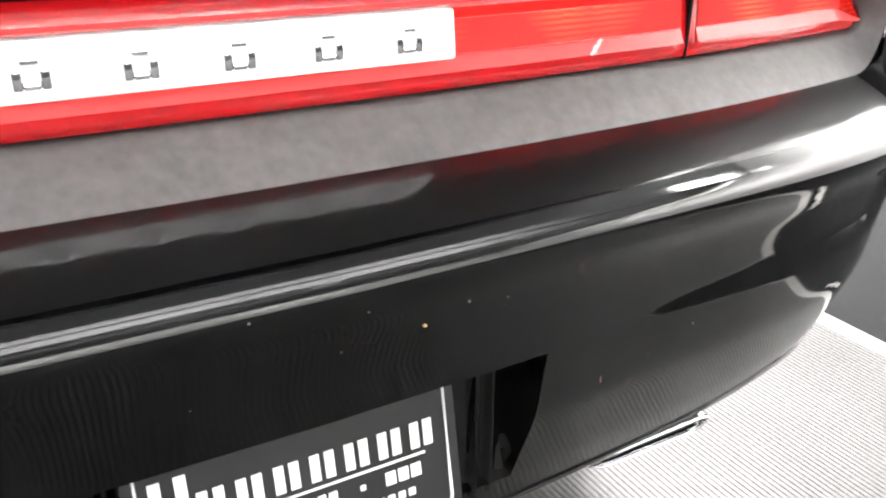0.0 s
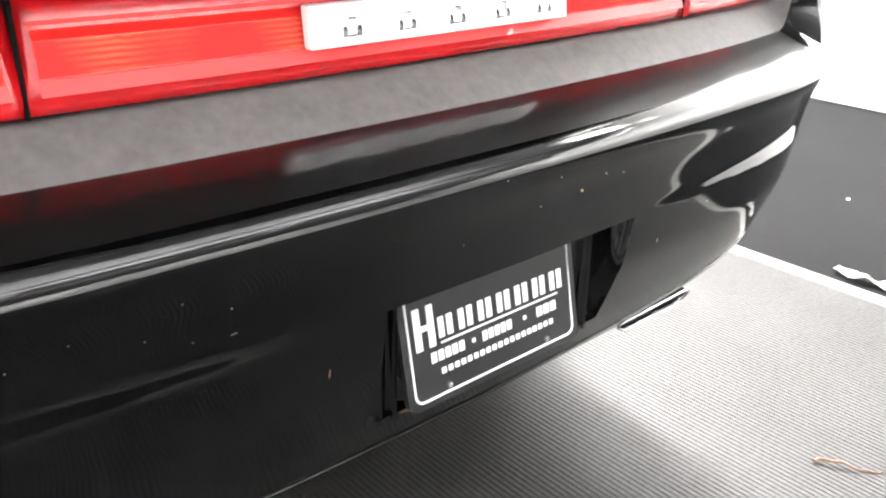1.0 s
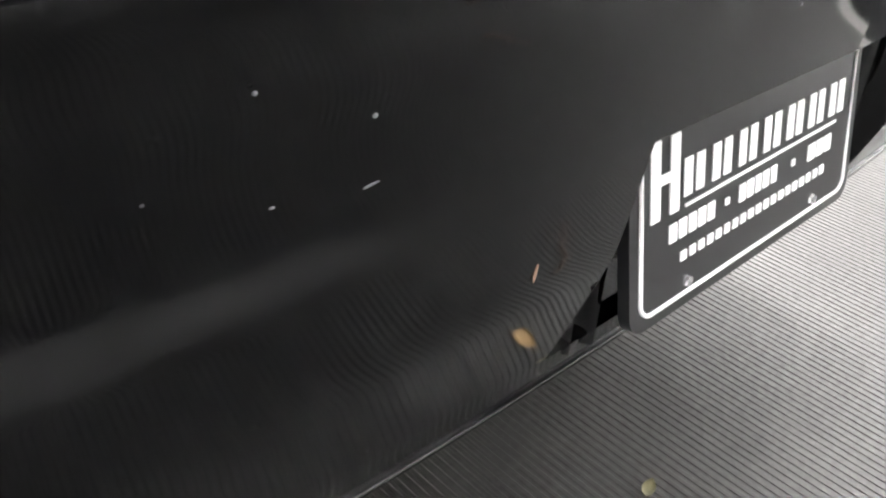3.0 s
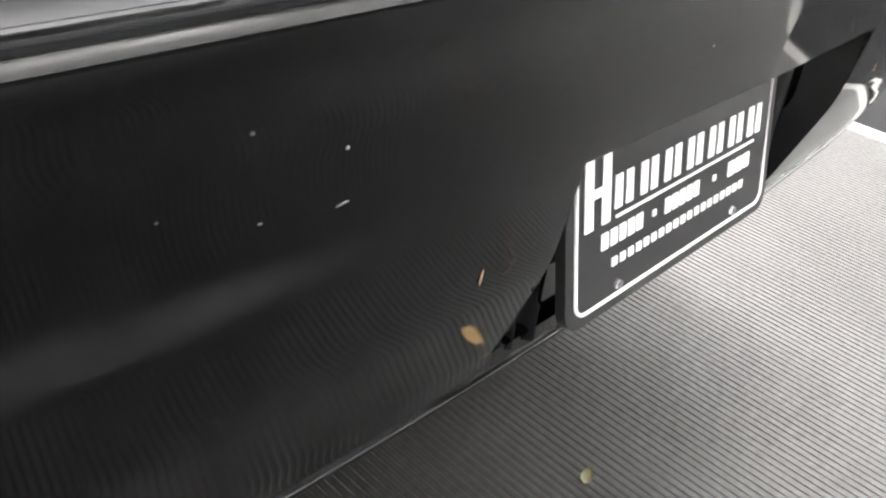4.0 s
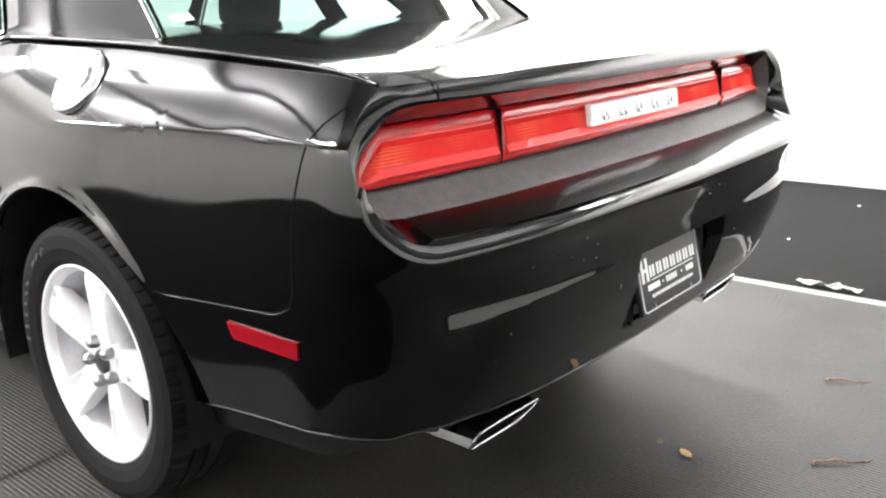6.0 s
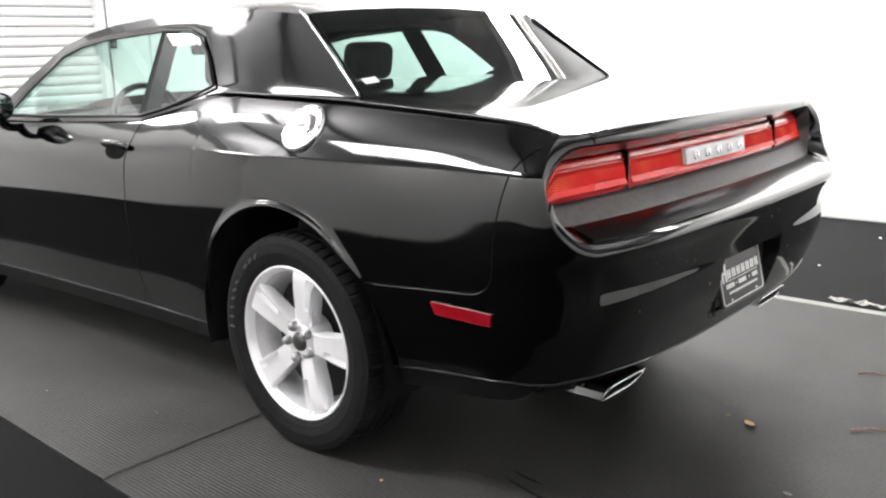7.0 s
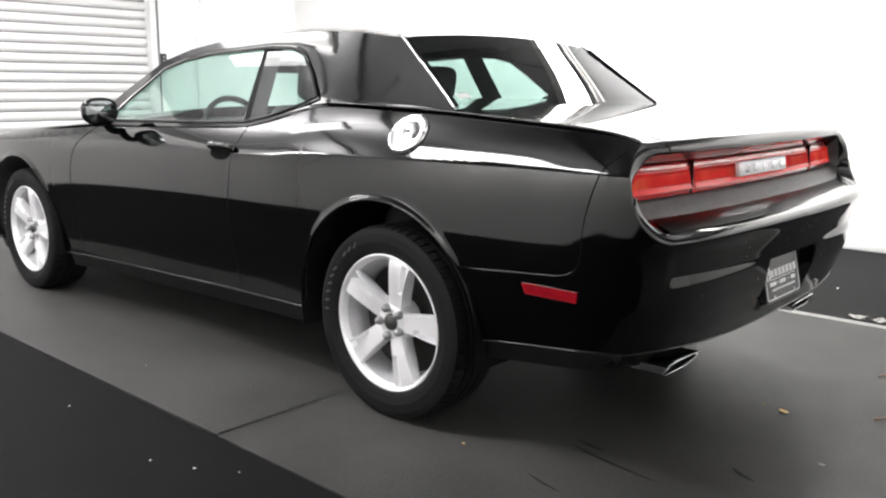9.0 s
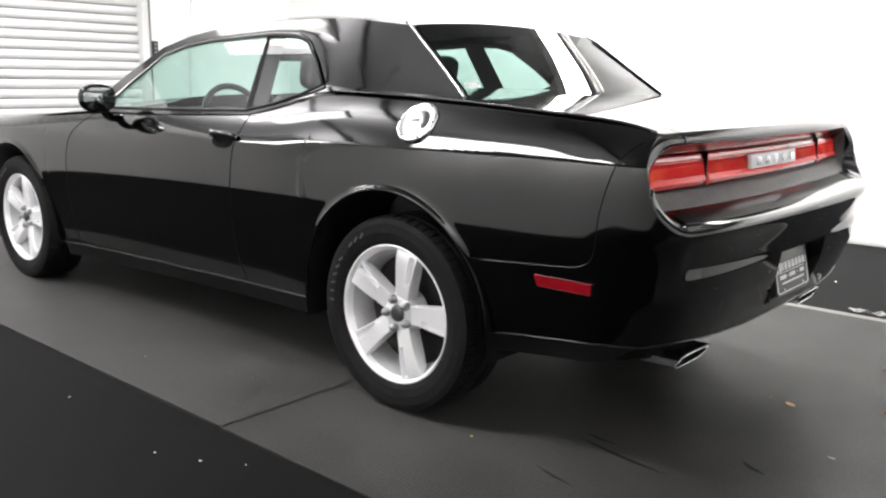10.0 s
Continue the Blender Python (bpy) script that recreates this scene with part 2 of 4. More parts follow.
DOOR_L, DOOR_X = -1.7, 1.90
structure(boxed("wall_north", (DOOR_X, Y1, -0.006), (X1, Y1 + 0.2, CEILING), WALL), "white wall beside the roller door", "wall")
structure(boxed("wall_north_west", (X0, Y1, -0.006), (DOOR_L, Y1 + 0.2, CEILING), WALL), "white wall beyond the roller door", "wall")
structure(boxed("baseboard", (X1 - 0.03, Y0, -0.006), (X1, Y1, 0.11), WALL, bevel=0.006), "off-white base strip along the wall", "baseboard")


def fixture(x, y, heading, tilt, upward):
    f = empty("ceiling_light", "white trough light hung low, lighting the ceiling" if upward else "white tube light fitting hung from the ceiling, lit", "light", "ceiling tube lights", (x, y, CEILING))
    f.rotation_euler = (0, 0, math.radians(heading))
    lean = Matrix.Translation((0, 0, -DROP)) @ Matrix.Rotation(math.radians(-tilt), 4, "Y")
    bm = bmesh.new()
    box(bm, (-0.20, -0.63, 0.0), (0.20, 0.63, 0.06), 0.01)
    bmesh.ops.transform(bm, matrix=lean, verts=bm.verts)
    part("housing", bm, HOUSING, f)
    for dy in (-0.5, 0.5):
        boxed("hanger", (-0.006, dy - 0.006, -DROP + 0.04), (0.006, dy + 0.006, 0), BEAM, f)
    z = 0.074 if upward else -0.014
    for dx in (-0.12, 0.0, 0.12):
        v, fc = tube([(dx, -0.6, z), (dx, 0.6, z)], 0.013, 10)
        put_mesh("tube", [lean @ Vector(q) for q in v], fc, TUBE_GLOW, f, "glowing white tube")
    return f


for lamp_x, lamp_y, heading, tilt, watts, up in TUBES:
    fixture(lamp_x, lamp_y, heading, tilt, not watts)

for k in range(8):
    structure(boxed("ceiling_beam", (X0, -5.7 + 1.6 * k, CEILING - 0.10), (X1, -5.64 + 1.6 * k, CEILING), BEAM, bevel=0.004), "grey steel beam under the ceiling", "beam")


def roller_door():
    d = empty("roller_door", "white corrugated metal roller door, closed", "door", at=(0, Y1, 0))
    tagged(d, kind="structure")
    pitch, z = 0.092, 0.0
    prof = [(0.0, 0.0), (0.012, 0.006), (0.022, 0.03), (0.022, 0.06), (0.012, 0.080), (-0.03, 0.083), (-0.03, 0.092)]
    while z < CEILING:
        verts = []
        for x in (DOOR_L, DOOR_X - 0.06):
            verts += [(x, 0.07 - a, z + b) for a, b in prof]
        put_mesh("slat", verts, grid_faces(2, len(prof)), SHUTTER, d)
        z += pitch
    boxed("guide_rail", (DOOR_X - 0.07, -0.04, 0), (DOOR_X, 0.2, CEILING), SHUTTER, d, 0.004)
    boxed("rail_seal", (DOOR_X - 0.004, -0.045, 0), (DOOR_X + 0.016, -0.002, CEILING), BEAM, d)
    boxed("backing", (DOOR_L, 0.08, 0), (DOOR_X - 0.07, 0.2, CEILING), BEAM, d)


roller_door()

# ---- ribbed matting, taped edge ----
MAT_L, MAT_R, SEAM = -1.41, 1.56, 0.34


def matting(y0, y1, lift, label):
    pitch = 0.0125
    xs = np.arange(MAT_L, MAT_R, pitch)
    prof = []
    for x in xs:
        prof += [(x, 0.0), (x + 0.35 * pitch, 0.0), (x + 0.45 * pitch, 0.0012), (x + 0.9 * pitch, 0.0012)]
    prof = [(MAT_L, -0.006 - lift)] + prof + [(MAT_R, 0.0), (MAT_R, -0.006 - lift)]
    ys = np.linspace(y0, y1, 24)
    verts = [(x, y, z + lift) for y in ys for x, z in prof]
    faces = grid_faces(len(ys), len(prof))
    ob = put_mesh("floor_mat", verts, faces, MAT, smooth=False)
    return tagged(ob, label, "mat", "runs of rubber matting", "structure")


matting(-3.6, SEAM, 0.0, "dark grey ribbed rubber matting under the tail")
matting(SEAM - 0.03, Y1, 0.004, "dark grey ribbed rubber matting under the car")
structure(boxed("floor_tape", (MAT_R, -3.6, -0.006), (MAT_R + 0.06, Y1, 0.0015), TAPE), "white tape strip along the matting edge", "tape")

# ---- car: plan and heights ----
PLAN = smooth_line([(0, -1.105), (-0.3, -1.10), (-0.55, -1.087), (-0.72, -1.061), (-0.82, -1.030), (-0.888, -0.986), (-0.918, -0.915), (-0.923, -0.81),
                    (-0.925, -0.6), (-0.94, -0.3), (-0.95, 0), (-0.945, 0.4), (-0.928, 0.9), (-0.922, 1.5), (-0.925, 2.2), (-0.945, 2.95), (-0.93, 3.4),
                    (-0.87, 3.66), (-0.72, 3.82), (-0.4, 3.9), (0, 3.92)], 2400)


def lines(y, pairs):
    ys, vs = zip(*pairs)
    return np.interp(y, ys, vs)


PLAN_SIDE = [(p[1], -p[0]) for p in PLAN if -0.93 < p[1] < 3.45]
PLAN_TABLE = tuple(np.array(PLAN_SIDE).T)


def table(pairs, sigma):
    """A dense, rounded copy of a table of pairs."""
    a, b = pairs[0][0], pairs[-1][0]
    g = np.linspace(a, b, 400)
    v = np.interp(g, *zip(*pairs))
    h = (b - a) / 399
    k = np.arange(-int(3 * sigma / h) - 1, int(3 * sigma / h) + 2)
    w = np.exp(-0.5 * (k * h / sigma) ** 2)
    pad = len(k) // 2
    ext = np.concatenate([2 * v[0] - v[1:pad + 1][::-1], v, 2 * v[-1] - v[-pad - 1:-1][::-1]])
    return list(zip(g, np.convolve(ext, w / w.sum(), "valid")))


ARCHES = ((0.0, 0.36, 0.43), (2.946, 0.355, 0.42))


def bottom(x, y):
    if y < -0.6 and x > -0.9:
        return float(lines(x, [(-0.9, 0.42), (-0.8, 0.42), (-0.7, 0.415), (-0.6, 0.408), (-0.5, 0.401), (-0.3, 0.393), (0, 0.392)]))
    if y > 3.4:
        return 0.24
    z = float(lines(y, [(-0.97, 0.42), (-0.83, 0.42), (-0.72, 0.41), (-0.5, 0.388), (-0.43, 0.378), (0.43, 0.33), (2.29, 0.28), (2.52, 0.27), (3.4, 0.24)]))
    for c, h, r in ARCHES:
        if abs(y - c) < r:
            z = max(z, h + math.sqrt(r * r - (y - c) ** 2))
    return z


SHOULDER = [(-0.93, 1.015), (-0.85, 1.04), (-0.66, 1.058), (-0.45, 1.072), (-0.17, 1.09), (0.19, 1.102), (0.41, 1.108), (0.50, 1.105), (0.62, 1.075),
            (0.80, 1.03), (0.95, 1.01), (1.3, 1.0), (2.02, 0.985), (2.24, 0.972), (2.71, 0.94), (3.35, 0.89), (3.7, 0.82), (3.95, 0.78)]
SHOULDER = table(SHOULDER, 0.06)
EDGE_X = [(-0.93, 0.80), (-0.5, 0.80), (0.2, 0.80), (0.45, 0.785), (0.6, 0.80), (0.9, 0.84), (1.5, 0.85), (2.1, 0.85), (2.7, 0.865), (3.4, 0.85), (3.95, 0.8)]
EDGE_X = table(EDGE_X, 0.06)


def top(x, y):
    """Height of the skin's upper edge: the ridge at the tail, which curls up round the lamps to the shoulder."""
    side = float(lines(y, SHOULDER))
    if y > -0.6:
        return side
    if x > -0.80:
        return 0.772
    curl = 0.877 - math.sqrt(max(0.105 ** 2 - (x + 0.80) ** 2, 0.0))
    return curl + (side - curl) * float(np.clip((y + 0.951) / 0.036, 0, 1))


REAR = [(0.38, 0.108), (0.40, 0.10), (0.45, 0.076), (0.55, 0.040), (0.64, 0.028), (0.68, 0.022), (0.715, 0.013), (0.74, 0.0), (1.05, 0.0)]
REAR = table(REAR, 0.012)


CREASE = [(-0.95, 0.936), (-0.6, 0.936), (-0.3, 0.934), (0.1, 0.930), (0.6, 0.925)]


def inset(x, y, z):
    """How far the skin lies inside the plan's outline at a height."""
    tail = 1 - float(step(-1.03, -0.76, y)) if x < -0.5 else 1.0
    if y > 1:
        tail = 0.0
    rear = float(lines(z, REAR))
    # the creased blade above the bumper's lower face
    a = abs(x)
    blade = float(step(0.18, 0.44, a) * (1 - step(0.775, 0.83, a))) * (0.35 + 0.65 * float(step(0.2, 0.8, a)))
    mid, tall = 0.632, 0.006 + 0.011 * float(step(0.2, 0.8, a))
    rise = min(max((z - mid + tall) / (2 * tall), 0.0), 1.0)
    rear += 0.0112 * blade * rise * (1 - float(step(0.69, 0.755, z)))
    side_top = float(lines(y, SHOULDER))
    edge = float(lines(y, EDGE_X))
    plan = float(np.interp(y, *PLAN_TABLE))
    w = min(max((z - 0.85) / (side_top - 0.85), 0), 1)
    power = 3.0 - 1.2 * float(step(-0.85, -0.3, y))
    side = 0.012 * float(step(0.68, 0.95, z)) * float(step(-0.95, -0.6, y)) + 0.040 * min(max((0.72 - z) / 0.42, 0), 1) ** 1.5
    for c, h, r in ARCHES:
        d = math.hypot(y - c, z - h) - r
        if z > 0.3:
            side -= 0.009 * math.exp(-(d / 0.014) ** 2) * float(step(0.54, 0.68, z))
    wide = float(step(0.45, 0.85, a))
    crest = (0.012 + 0.006 * wide) * (1 - float(step(-0.965, -0.942, y))) * max(0.0, 1 - (top(x, y) - z) / (0.019 + 0.010 * wide)) ** 2 if y < -0.94 else 0.0
    soft_turn = (plan - edge) * w ** power
    # the creased shoulder of the quarter: a flat band up to the crease, a leaning face above it
    crease = float(lines(y, CREASE))
    foot = 0.87 * max(min(z, crease) - 0.82, 0.0) ** 2
    u = max(z - crease, 0.0) / (side_top - crease)
    firm_turn = foot + (plan - edge - foot) * (0.6 * u + 0.4 * u ** 3)
    firm = 1 - float(step(0.25, 0.62, y))
    return rear * tail + side * (1 - tail) + crest, soft_turn + (firm_turn - soft_turn) * firm


def car_skin():
    """Columns of the left half from the tail's middle round to the nose, each from the lower edge to the shoulder."""
    cols = []
    d = np.gradient(PLAN, axis=0)
    nrm = np.stack([d[:, 1], -d[:, 0]], 1)
    nrm /= np.linalg.norm(nrm, axis=1)[:, None]
    rows = 74
    edges = []
    for c, h, r in ARCHES:
        edges += [c - r, c + r]
    for i in range(len(PLAN)):
        x, y = PLAN[i]
        gap = 1 if -0.96 < y < -0.905 else 4 if min(abs(y - e) for e in edges) < 0.06 or -1.04 < y < -0.8 else 8
        if i % gap and i < 2399:
            continue
        lo, hi = bottom(x, y), top(x, y)
        col = []
        for k in range(rows):
            z = lo + (hi - lo) * k / (rows - 1)
            e, turn_in = inset(x, y, z)
            col.append((x + nrm[i, 0] * e + turn_in, y + nrm[i, 1] * e, z))
        cols.append((x, y, col))
    return cols, rows


SKIN, SKIN_ROWS = car_skin()


car = empty("car", "glossy black two-door muscle coupe parked on rubber matting", "car")


def part_of(x, y, z, side):
    if y < -0.8 or (y < -0.72 and z < 0.64) or (y < -0.3 and z < 0.61):
        return "rear_bumper"
    if y < 0.8 + 0.1 * float(step(0.95, 0.75, z)):
        return "quarter_panel"
    if y < 2.3 - 0.35 * float(step(0.8, 0.97, z)):
        return "door"
    if y < 3.35:
        return "fender"
    return "front_bumper"


def skin_panels(sign):
    """The lower body of one side, split into its panels; normals are those of the whole skin."""
    n, rows = len(SKIN), SKIN_ROWS
    P = np.array([c[2] for c in SKIN])
    du, dv = np.gradient(P, axis=0), np.gradient(P, axis=1)
    N = np.cross(du, dv)
    N /= np.maximum(np.linalg.norm(N, axis=2), 1e-9)[:, :, None]
    N *= np.sign((N[:, :, :2] * np.stack([P[:, :, 0], P[:, :, 1] - 1.4], 2)).sum(2))[:, :, None]
    P, N = P.copy(), N.copy()
    P[:, :, 0] *= -sign
    N[:, :, 0] *= -sign
    groups = {}
    for i in range(n - 1):
        for k in range(rows - 1):
            c = P[i:i + 2, k:k + 2].reshape(4, 3).mean(0)
            if i < HOLE_I and HOLE_K0 <= k < HOLE_K1:
                continue
            groups.setdefault(part_of(*c, sign), []).append((i, k))
    out = {}
    for name, quads in groups.items():
        ids, verts, nrm, faces = {}, [], [], []
        for i, k in quads:
            f = []
            for a, b in ((i, k), (i + 1, k), (i + 1, k + 1), (i, k + 1)):
                if (a, b) not in ids:
                    ids[a, b] = len(verts)
                    verts.append(P[a, b])
                    nrm.append(N[a, b])
                f.append(ids[a, b])
            faces.append(tuple(f) if sign > 0 else tuple(reversed(f)))
        out[name] = (verts, faces, nrm)
    return out


HOLE_I = next(i for i, c in enumerate(SKIN) if c[0] < -0.197)
HOLE_K0 = next(k for k in range(SKIN_ROWS) if SKIN[0][2][k][2] > 0.447)
HOLE_K1 = next(k for k in range(SKIN_ROWS) if SKIN[0][2][k][2] > 0.622)


merged = {}
for sign in (1, -1):
    for name, (v, f, nn) in skin_panels(sign).items():
        key = name if name.endswith("bumper") else (name, sign)
        V, F, NN = merged.setdefault(key, ([], [], []))
        base = len(V)
        V += v
        NN += nn
        F += [tuple(base + j for j in q) for q in f]
for key, (V, F, NN) in merged.items():
    name = key if isinstance(key, str) else key[0]
    ob = put_mesh(name, V, F, PAINT, car)
    ob.data.normals_split_custom_set_from_vertices([tuple(map(float, q)) for q in NN])

# lower valance tucked under the skin, and the floor pan
for sign in (1, -1):
    verts = []
    for x, y, col in SKIN:
        px, py, pz = col[0]
        drop = 0.0 if any(abs(y - c) < r for c, h, r in ARCHES) else 1.0 - 0.75 * float(step(-0.82, -0.98, y))
        cx, cy = px * (0.985 - 0.015 * drop), 1.4 + (py - 1.4) * 0.994
        verts += [(-sign * px, py, pz), (-sign * cx, cy, pz - 0.006), (-sign * cx * 0.985, 1.4 + (cy - 1.4) * 0.985, pz - 0.075 * drop), (-sign * px * 0.86, 1.4 + (py - 1.4) * 0.95, pz - 0.10 * drop)]
    put_mesh("valance", verts, grid_faces(len(SKIN), 4), TRIM, car, "satin black lower valance")
edge = [c[2][0] for c in SKIN if c[1] < -0.435]
edge = [(-x, y, z) for x, y, z in reversed(edge)][:-1] + edge
v, f = tube([(x, y, z - 0.002) for x, y, z in edge], 0.0026, 8)
put_mesh("bumper_lip", v, f, PAINT, car)
for sign in (1, -1):
    sill = [c[2][0] for c in SKIN if 0.44 < c[1] < 2.5]
    v, f = tube([(-sign * x, y, z + 0.001) for x, y, z in sill], 0.004, 8)
    put_mesh("sill_edge", v, f, PAINT, car)
boxed("floor_pan", (-0.70, -0.80, 0.30), (0.70, 3.7, 0.36), UNDER, car, 0.03)
boxed("rear_silencer", (-0.66, -0.86, 0.30), (0.66, -0.55, 0.42), UNDER, car, 0.05)
for sign in (1, -1):
    for c, h, r in ARCHES:
        verts, n = [], 28
        for i in range(n):
            a = math.radians(-12 + 204 * i / (n - 1))
            for xx in (0.93, 0.58):
                verts.append((sign * xx, c + (r + 0.004) * math.cos(a), h + (r + 0.004) * math.sin(a)))
        fc = grid_faces(n, 2)
        verts += [(sign * 0.58, c, h)]
        fc += [(2 * i + 1, 2 * i + 3, len(verts) - 1) for i in range(n - 1)]
        put_mesh("wheel_liner", verts, fc, UNDER, car)

# ---- tail: deck, lamp trench, lenses ----
def lip_y(x):
    return -0.985 + 0.06 * (abs(x) / 0.8) ** 2.2


def lens_y(x):
    return -0.935 + 0.047 * (abs(x) / 0.85) ** 2.4


def deck_rim(x):
    """The rear edge of the deck, where it folds down to the lamp panel."""
    s = x / 0.803
    return lip_y(x) + 0.01, float(lines(-0.92, SHOULDER)) + 0.0072 * (1 - s * s)


def along(line, fractions):
    """Points of a line at given shares of its length."""
    line = np.array(line)
    run = np.concatenate([[0], np.cumsum(np.linalg.norm(np.diff(line, axis=0), axis=1))])
    return np.stack([np.interp(np.array(fractions) * run[-1], run, line[:, c]) for c in range(line.shape[1])], 1)


def surround():
    """The glossy frame from the ridge, the quarter ends and the deck edge, and the satin panel that sinks from it to the lamps."""
    left = [col[-1] for x, y, col in SKIN if y <= -0.913]
    n_low = sum(1 for p in left if p[0] > -0.795)
    n_side = len(left)
    side = np.array(left[n_low - 1:])
    run = np.concatenate([[0], np.cumsum(np.linalg.norm(np.diff(side, axis=0), axis=1))])
    share = (run / run[-1])[1:]
    outer = [tuple(p) for p in left]
    corner = left[-1]
    top_t = np.linspace(0, 1, 45)[1:]
    for t in top_t:
        x = corner[0] * (1 - t)
        y, z = deck_rim(x)
        w = float(step(0, 0.10, t))
        outer.append((x, corner[1] + (y - corner[1]) * w, corner[2] + (z - corner[2]) * w))
    mid_share = np.interp(share, [0, 0.45, 0.65, 1], [0, 0.32, 0.56, 1])
    bend = smooth_line([(-0.797, 0.806), (-0.83, 0.811), (-0.854, 0.828), (-0.865, 0.858), (-0.863, 0.900), (-0.842, 0.935), (-0.803, 0.972), (-0.775, 0.982), (-0.74, 0.985)], 120)
    bend = along(bend, mid_share)
    cap = along(smooth_line([(-0.81, 0.848), (-0.840, 0.851), (-0.852, 0.861), (-0.852, 0.888), (-0.825, 0.925), (-0.792, 0.955)], 80), mid_share)
    frame_in, inner, kind = [], [], []
    for i in range(len(outer)):
        ox, oy, oz = outer[i]
        if i < n_low:
            x, z, bx, bz, k = ox, 0.806, ox * 0.81 / 0.795, 0.848, 0.0
        elif i < n_side:
            x, z = bend[i - n_low]
            bx, bz = cap[i - n_low]
            k = share[i - n_low]
        else:
            t = (i - n_side + 1) / len(top_t)
            x, z, bx, bz, k = -0.74 * (1 - t), 0.985 + 0.004 * t, -0.792 * (1 - t), 0.955, 2.0
        by = lens_y(bx) - 0.003 + 0.012 * (bz - 0.848) / 0.107
        low_y = oy + 0.66 * (by - oy)
        high_y = lip_y(x) - 0.004
        y = low_y + (high_y - low_y) * float(step(0.0, 0.5, k)) if k < 1.5 else high_y
        frame_in.append((x, y, z))
        inner.append((bx, by, bz))
        kind.append(k)
    fs = [0, 0.02, 0.05, 0.1, 0.18, 0.3, 0.45, 0.6, 0.75, 0.88, 0.96, 1.0]
    gs = [0, 0.03, 0.1, 0.3, 0.6, 0.9, 1.0]
    for sign in (1, -1):
        a, b = [], []
        for (ox, oy, oz), (x, y, z), (bx, by, bz), k in zip(outer, frame_in, inner, kind):
            up = float(step(0.85, 1.0, k))
            turned = float(step(0.0, 0.45, k))
            for f in fs:
                fall = f ** 0.92
                fy = f + ((1 - (1 - f) ** 2.2) - f) * up
                fz = fall + (f - fall) * turned
                bulge = 0.004 * math.sin(math.pi * f) ** 0.7 * turned * (1 - up)
                a.append((sign * (ox + (x - ox) * f), oy + (y - oy) * fy - bulge, oz + (z - oz) * fz))
            for g in gs:
                b.append((sign * (x + (bx - x) * g), y + (by - y) * g, z + (bz - z) * g))
            b.append((sign * bx, by + 0.03, bz))
        ring = put_mesh("lamp_surround", a, grid_faces(len(outer), len(fs)), PAINT, car)
        ring.data.materials.append(SHELF)
        for p in ring.data.polygons:
            i, k = divmod(min(p.vertices), len(fs))
            p.material_index = int(i < n_low - 1 and k >= 4)
        high = n_side - 4
        wide = len(gs) + 1
        put_mesh("lamp_panel", b[:(high + 1) * wide], grid_faces(high + 1, wide), SATIN_BLACK, car, "satin black panel round the lamps")
        put_mesh("lamp_lip", b[high * wide:], grid_faces(len(outer) - high, wide), SHELF, car, "glossy black underside of the deck lip")


surround()


def deck():
    xs = np.linspace(-1, 1, 41)
    ts = np.linspace(0, 1, 40)
    verts = []
    for t in ts:
        for s in xs:
            ye = -0.92 + 1.45 * t
            w = float(lines(ye, EDGE_X)) + 0.003
            x = s * w
            y = ye + (lip_y(x) + 0.03 + 0.90) * (1 - t) ** 2
            ze = float(lines(ye, SHOULDER))
            verts.append((x, y, ze + 0.012 * (1 - s * s) * (1 - 0.4 * (1 - t) ** 3)))
    return put_mesh("decklid", verts, grid_faces(40, 41), PAINT, car)


deck()


def deck_point(x, y):
    """A point on the deck's surface."""
    t = (y + 0.92) / 1.45
    for _ in range(30):
        t = min(max((y + 0.92 - (lip_y(x) + 0.93) * (1 - t) ** 2) / 1.45, 0), 1)
    ye = -0.92 + 1.45 * t
    s = x / (float(lines(ye, EDGE_X)) + 0.003)
    return Vector((x, y, float(lines(ye, SHOULDER)) + 0.012 * (1 - s * s) * (1 - 0.4 * (1 - t) ** 3)))


for sign in (1, -1):
    seam = smooth_line([(-0.70, -0.926), (-0.705, -0.89), (-0.722, -0.84), (-0.748, -0.74), (-0.765, -0.5), (-0.765, -0.2), (-0.755, 0.1)], 60)
    pts = [deck_point(x, y) + Vector((0, 0, 0.0012)) for x, y in seam]
    face = [Vector((-0.70, lip_y(-0.70) - 0.0055, z)) for z in np.linspace(0.987, 1.012, 6)]
    pts = face + pts
    verts = []
    for i, p in enumerate(pts):
        d = (pts[min(i + 1, len(pts) - 1)] - pts[max(i - 1, 0)]).normalized()
        w = Vector((d.y, -d.x, 0)) if i >= len(face) else Vector((1, 0, 0))
        w = w.normalized() * 0.0018
        verts += [Vector(((p + w).x * sign, (p + w).y, (p + w).z)), Vector(((p - w).x * sign, (p - w).y, (p - w).z))]
    put_mesh("decklid_seam", verts, grid_faces(len(pts), 2), GAP, car)


def hood():
    xs, ts = np.linspace(-1, 1, 41), np.linspace(0, 1, 40)
    verts = []
    for t in ts:
        y = 1.95 + 1.93 * t
        w, ze = float(lines(y, EDGE_X)) + 0.003, float(lines(y, SHOULDER))
        for s in xs:
            bulge = 0.05 * (1 - s * s) + 0.02 * float(step(0.62, 0.5, abs(s)))
            verts.append((s * w, y - 0.25 * s * s * t, ze + bulge * (1 - 0.5 * t)))
    return put_mesh("hood", verts, grid_faces(40, 41), PAINT, car)


hood()


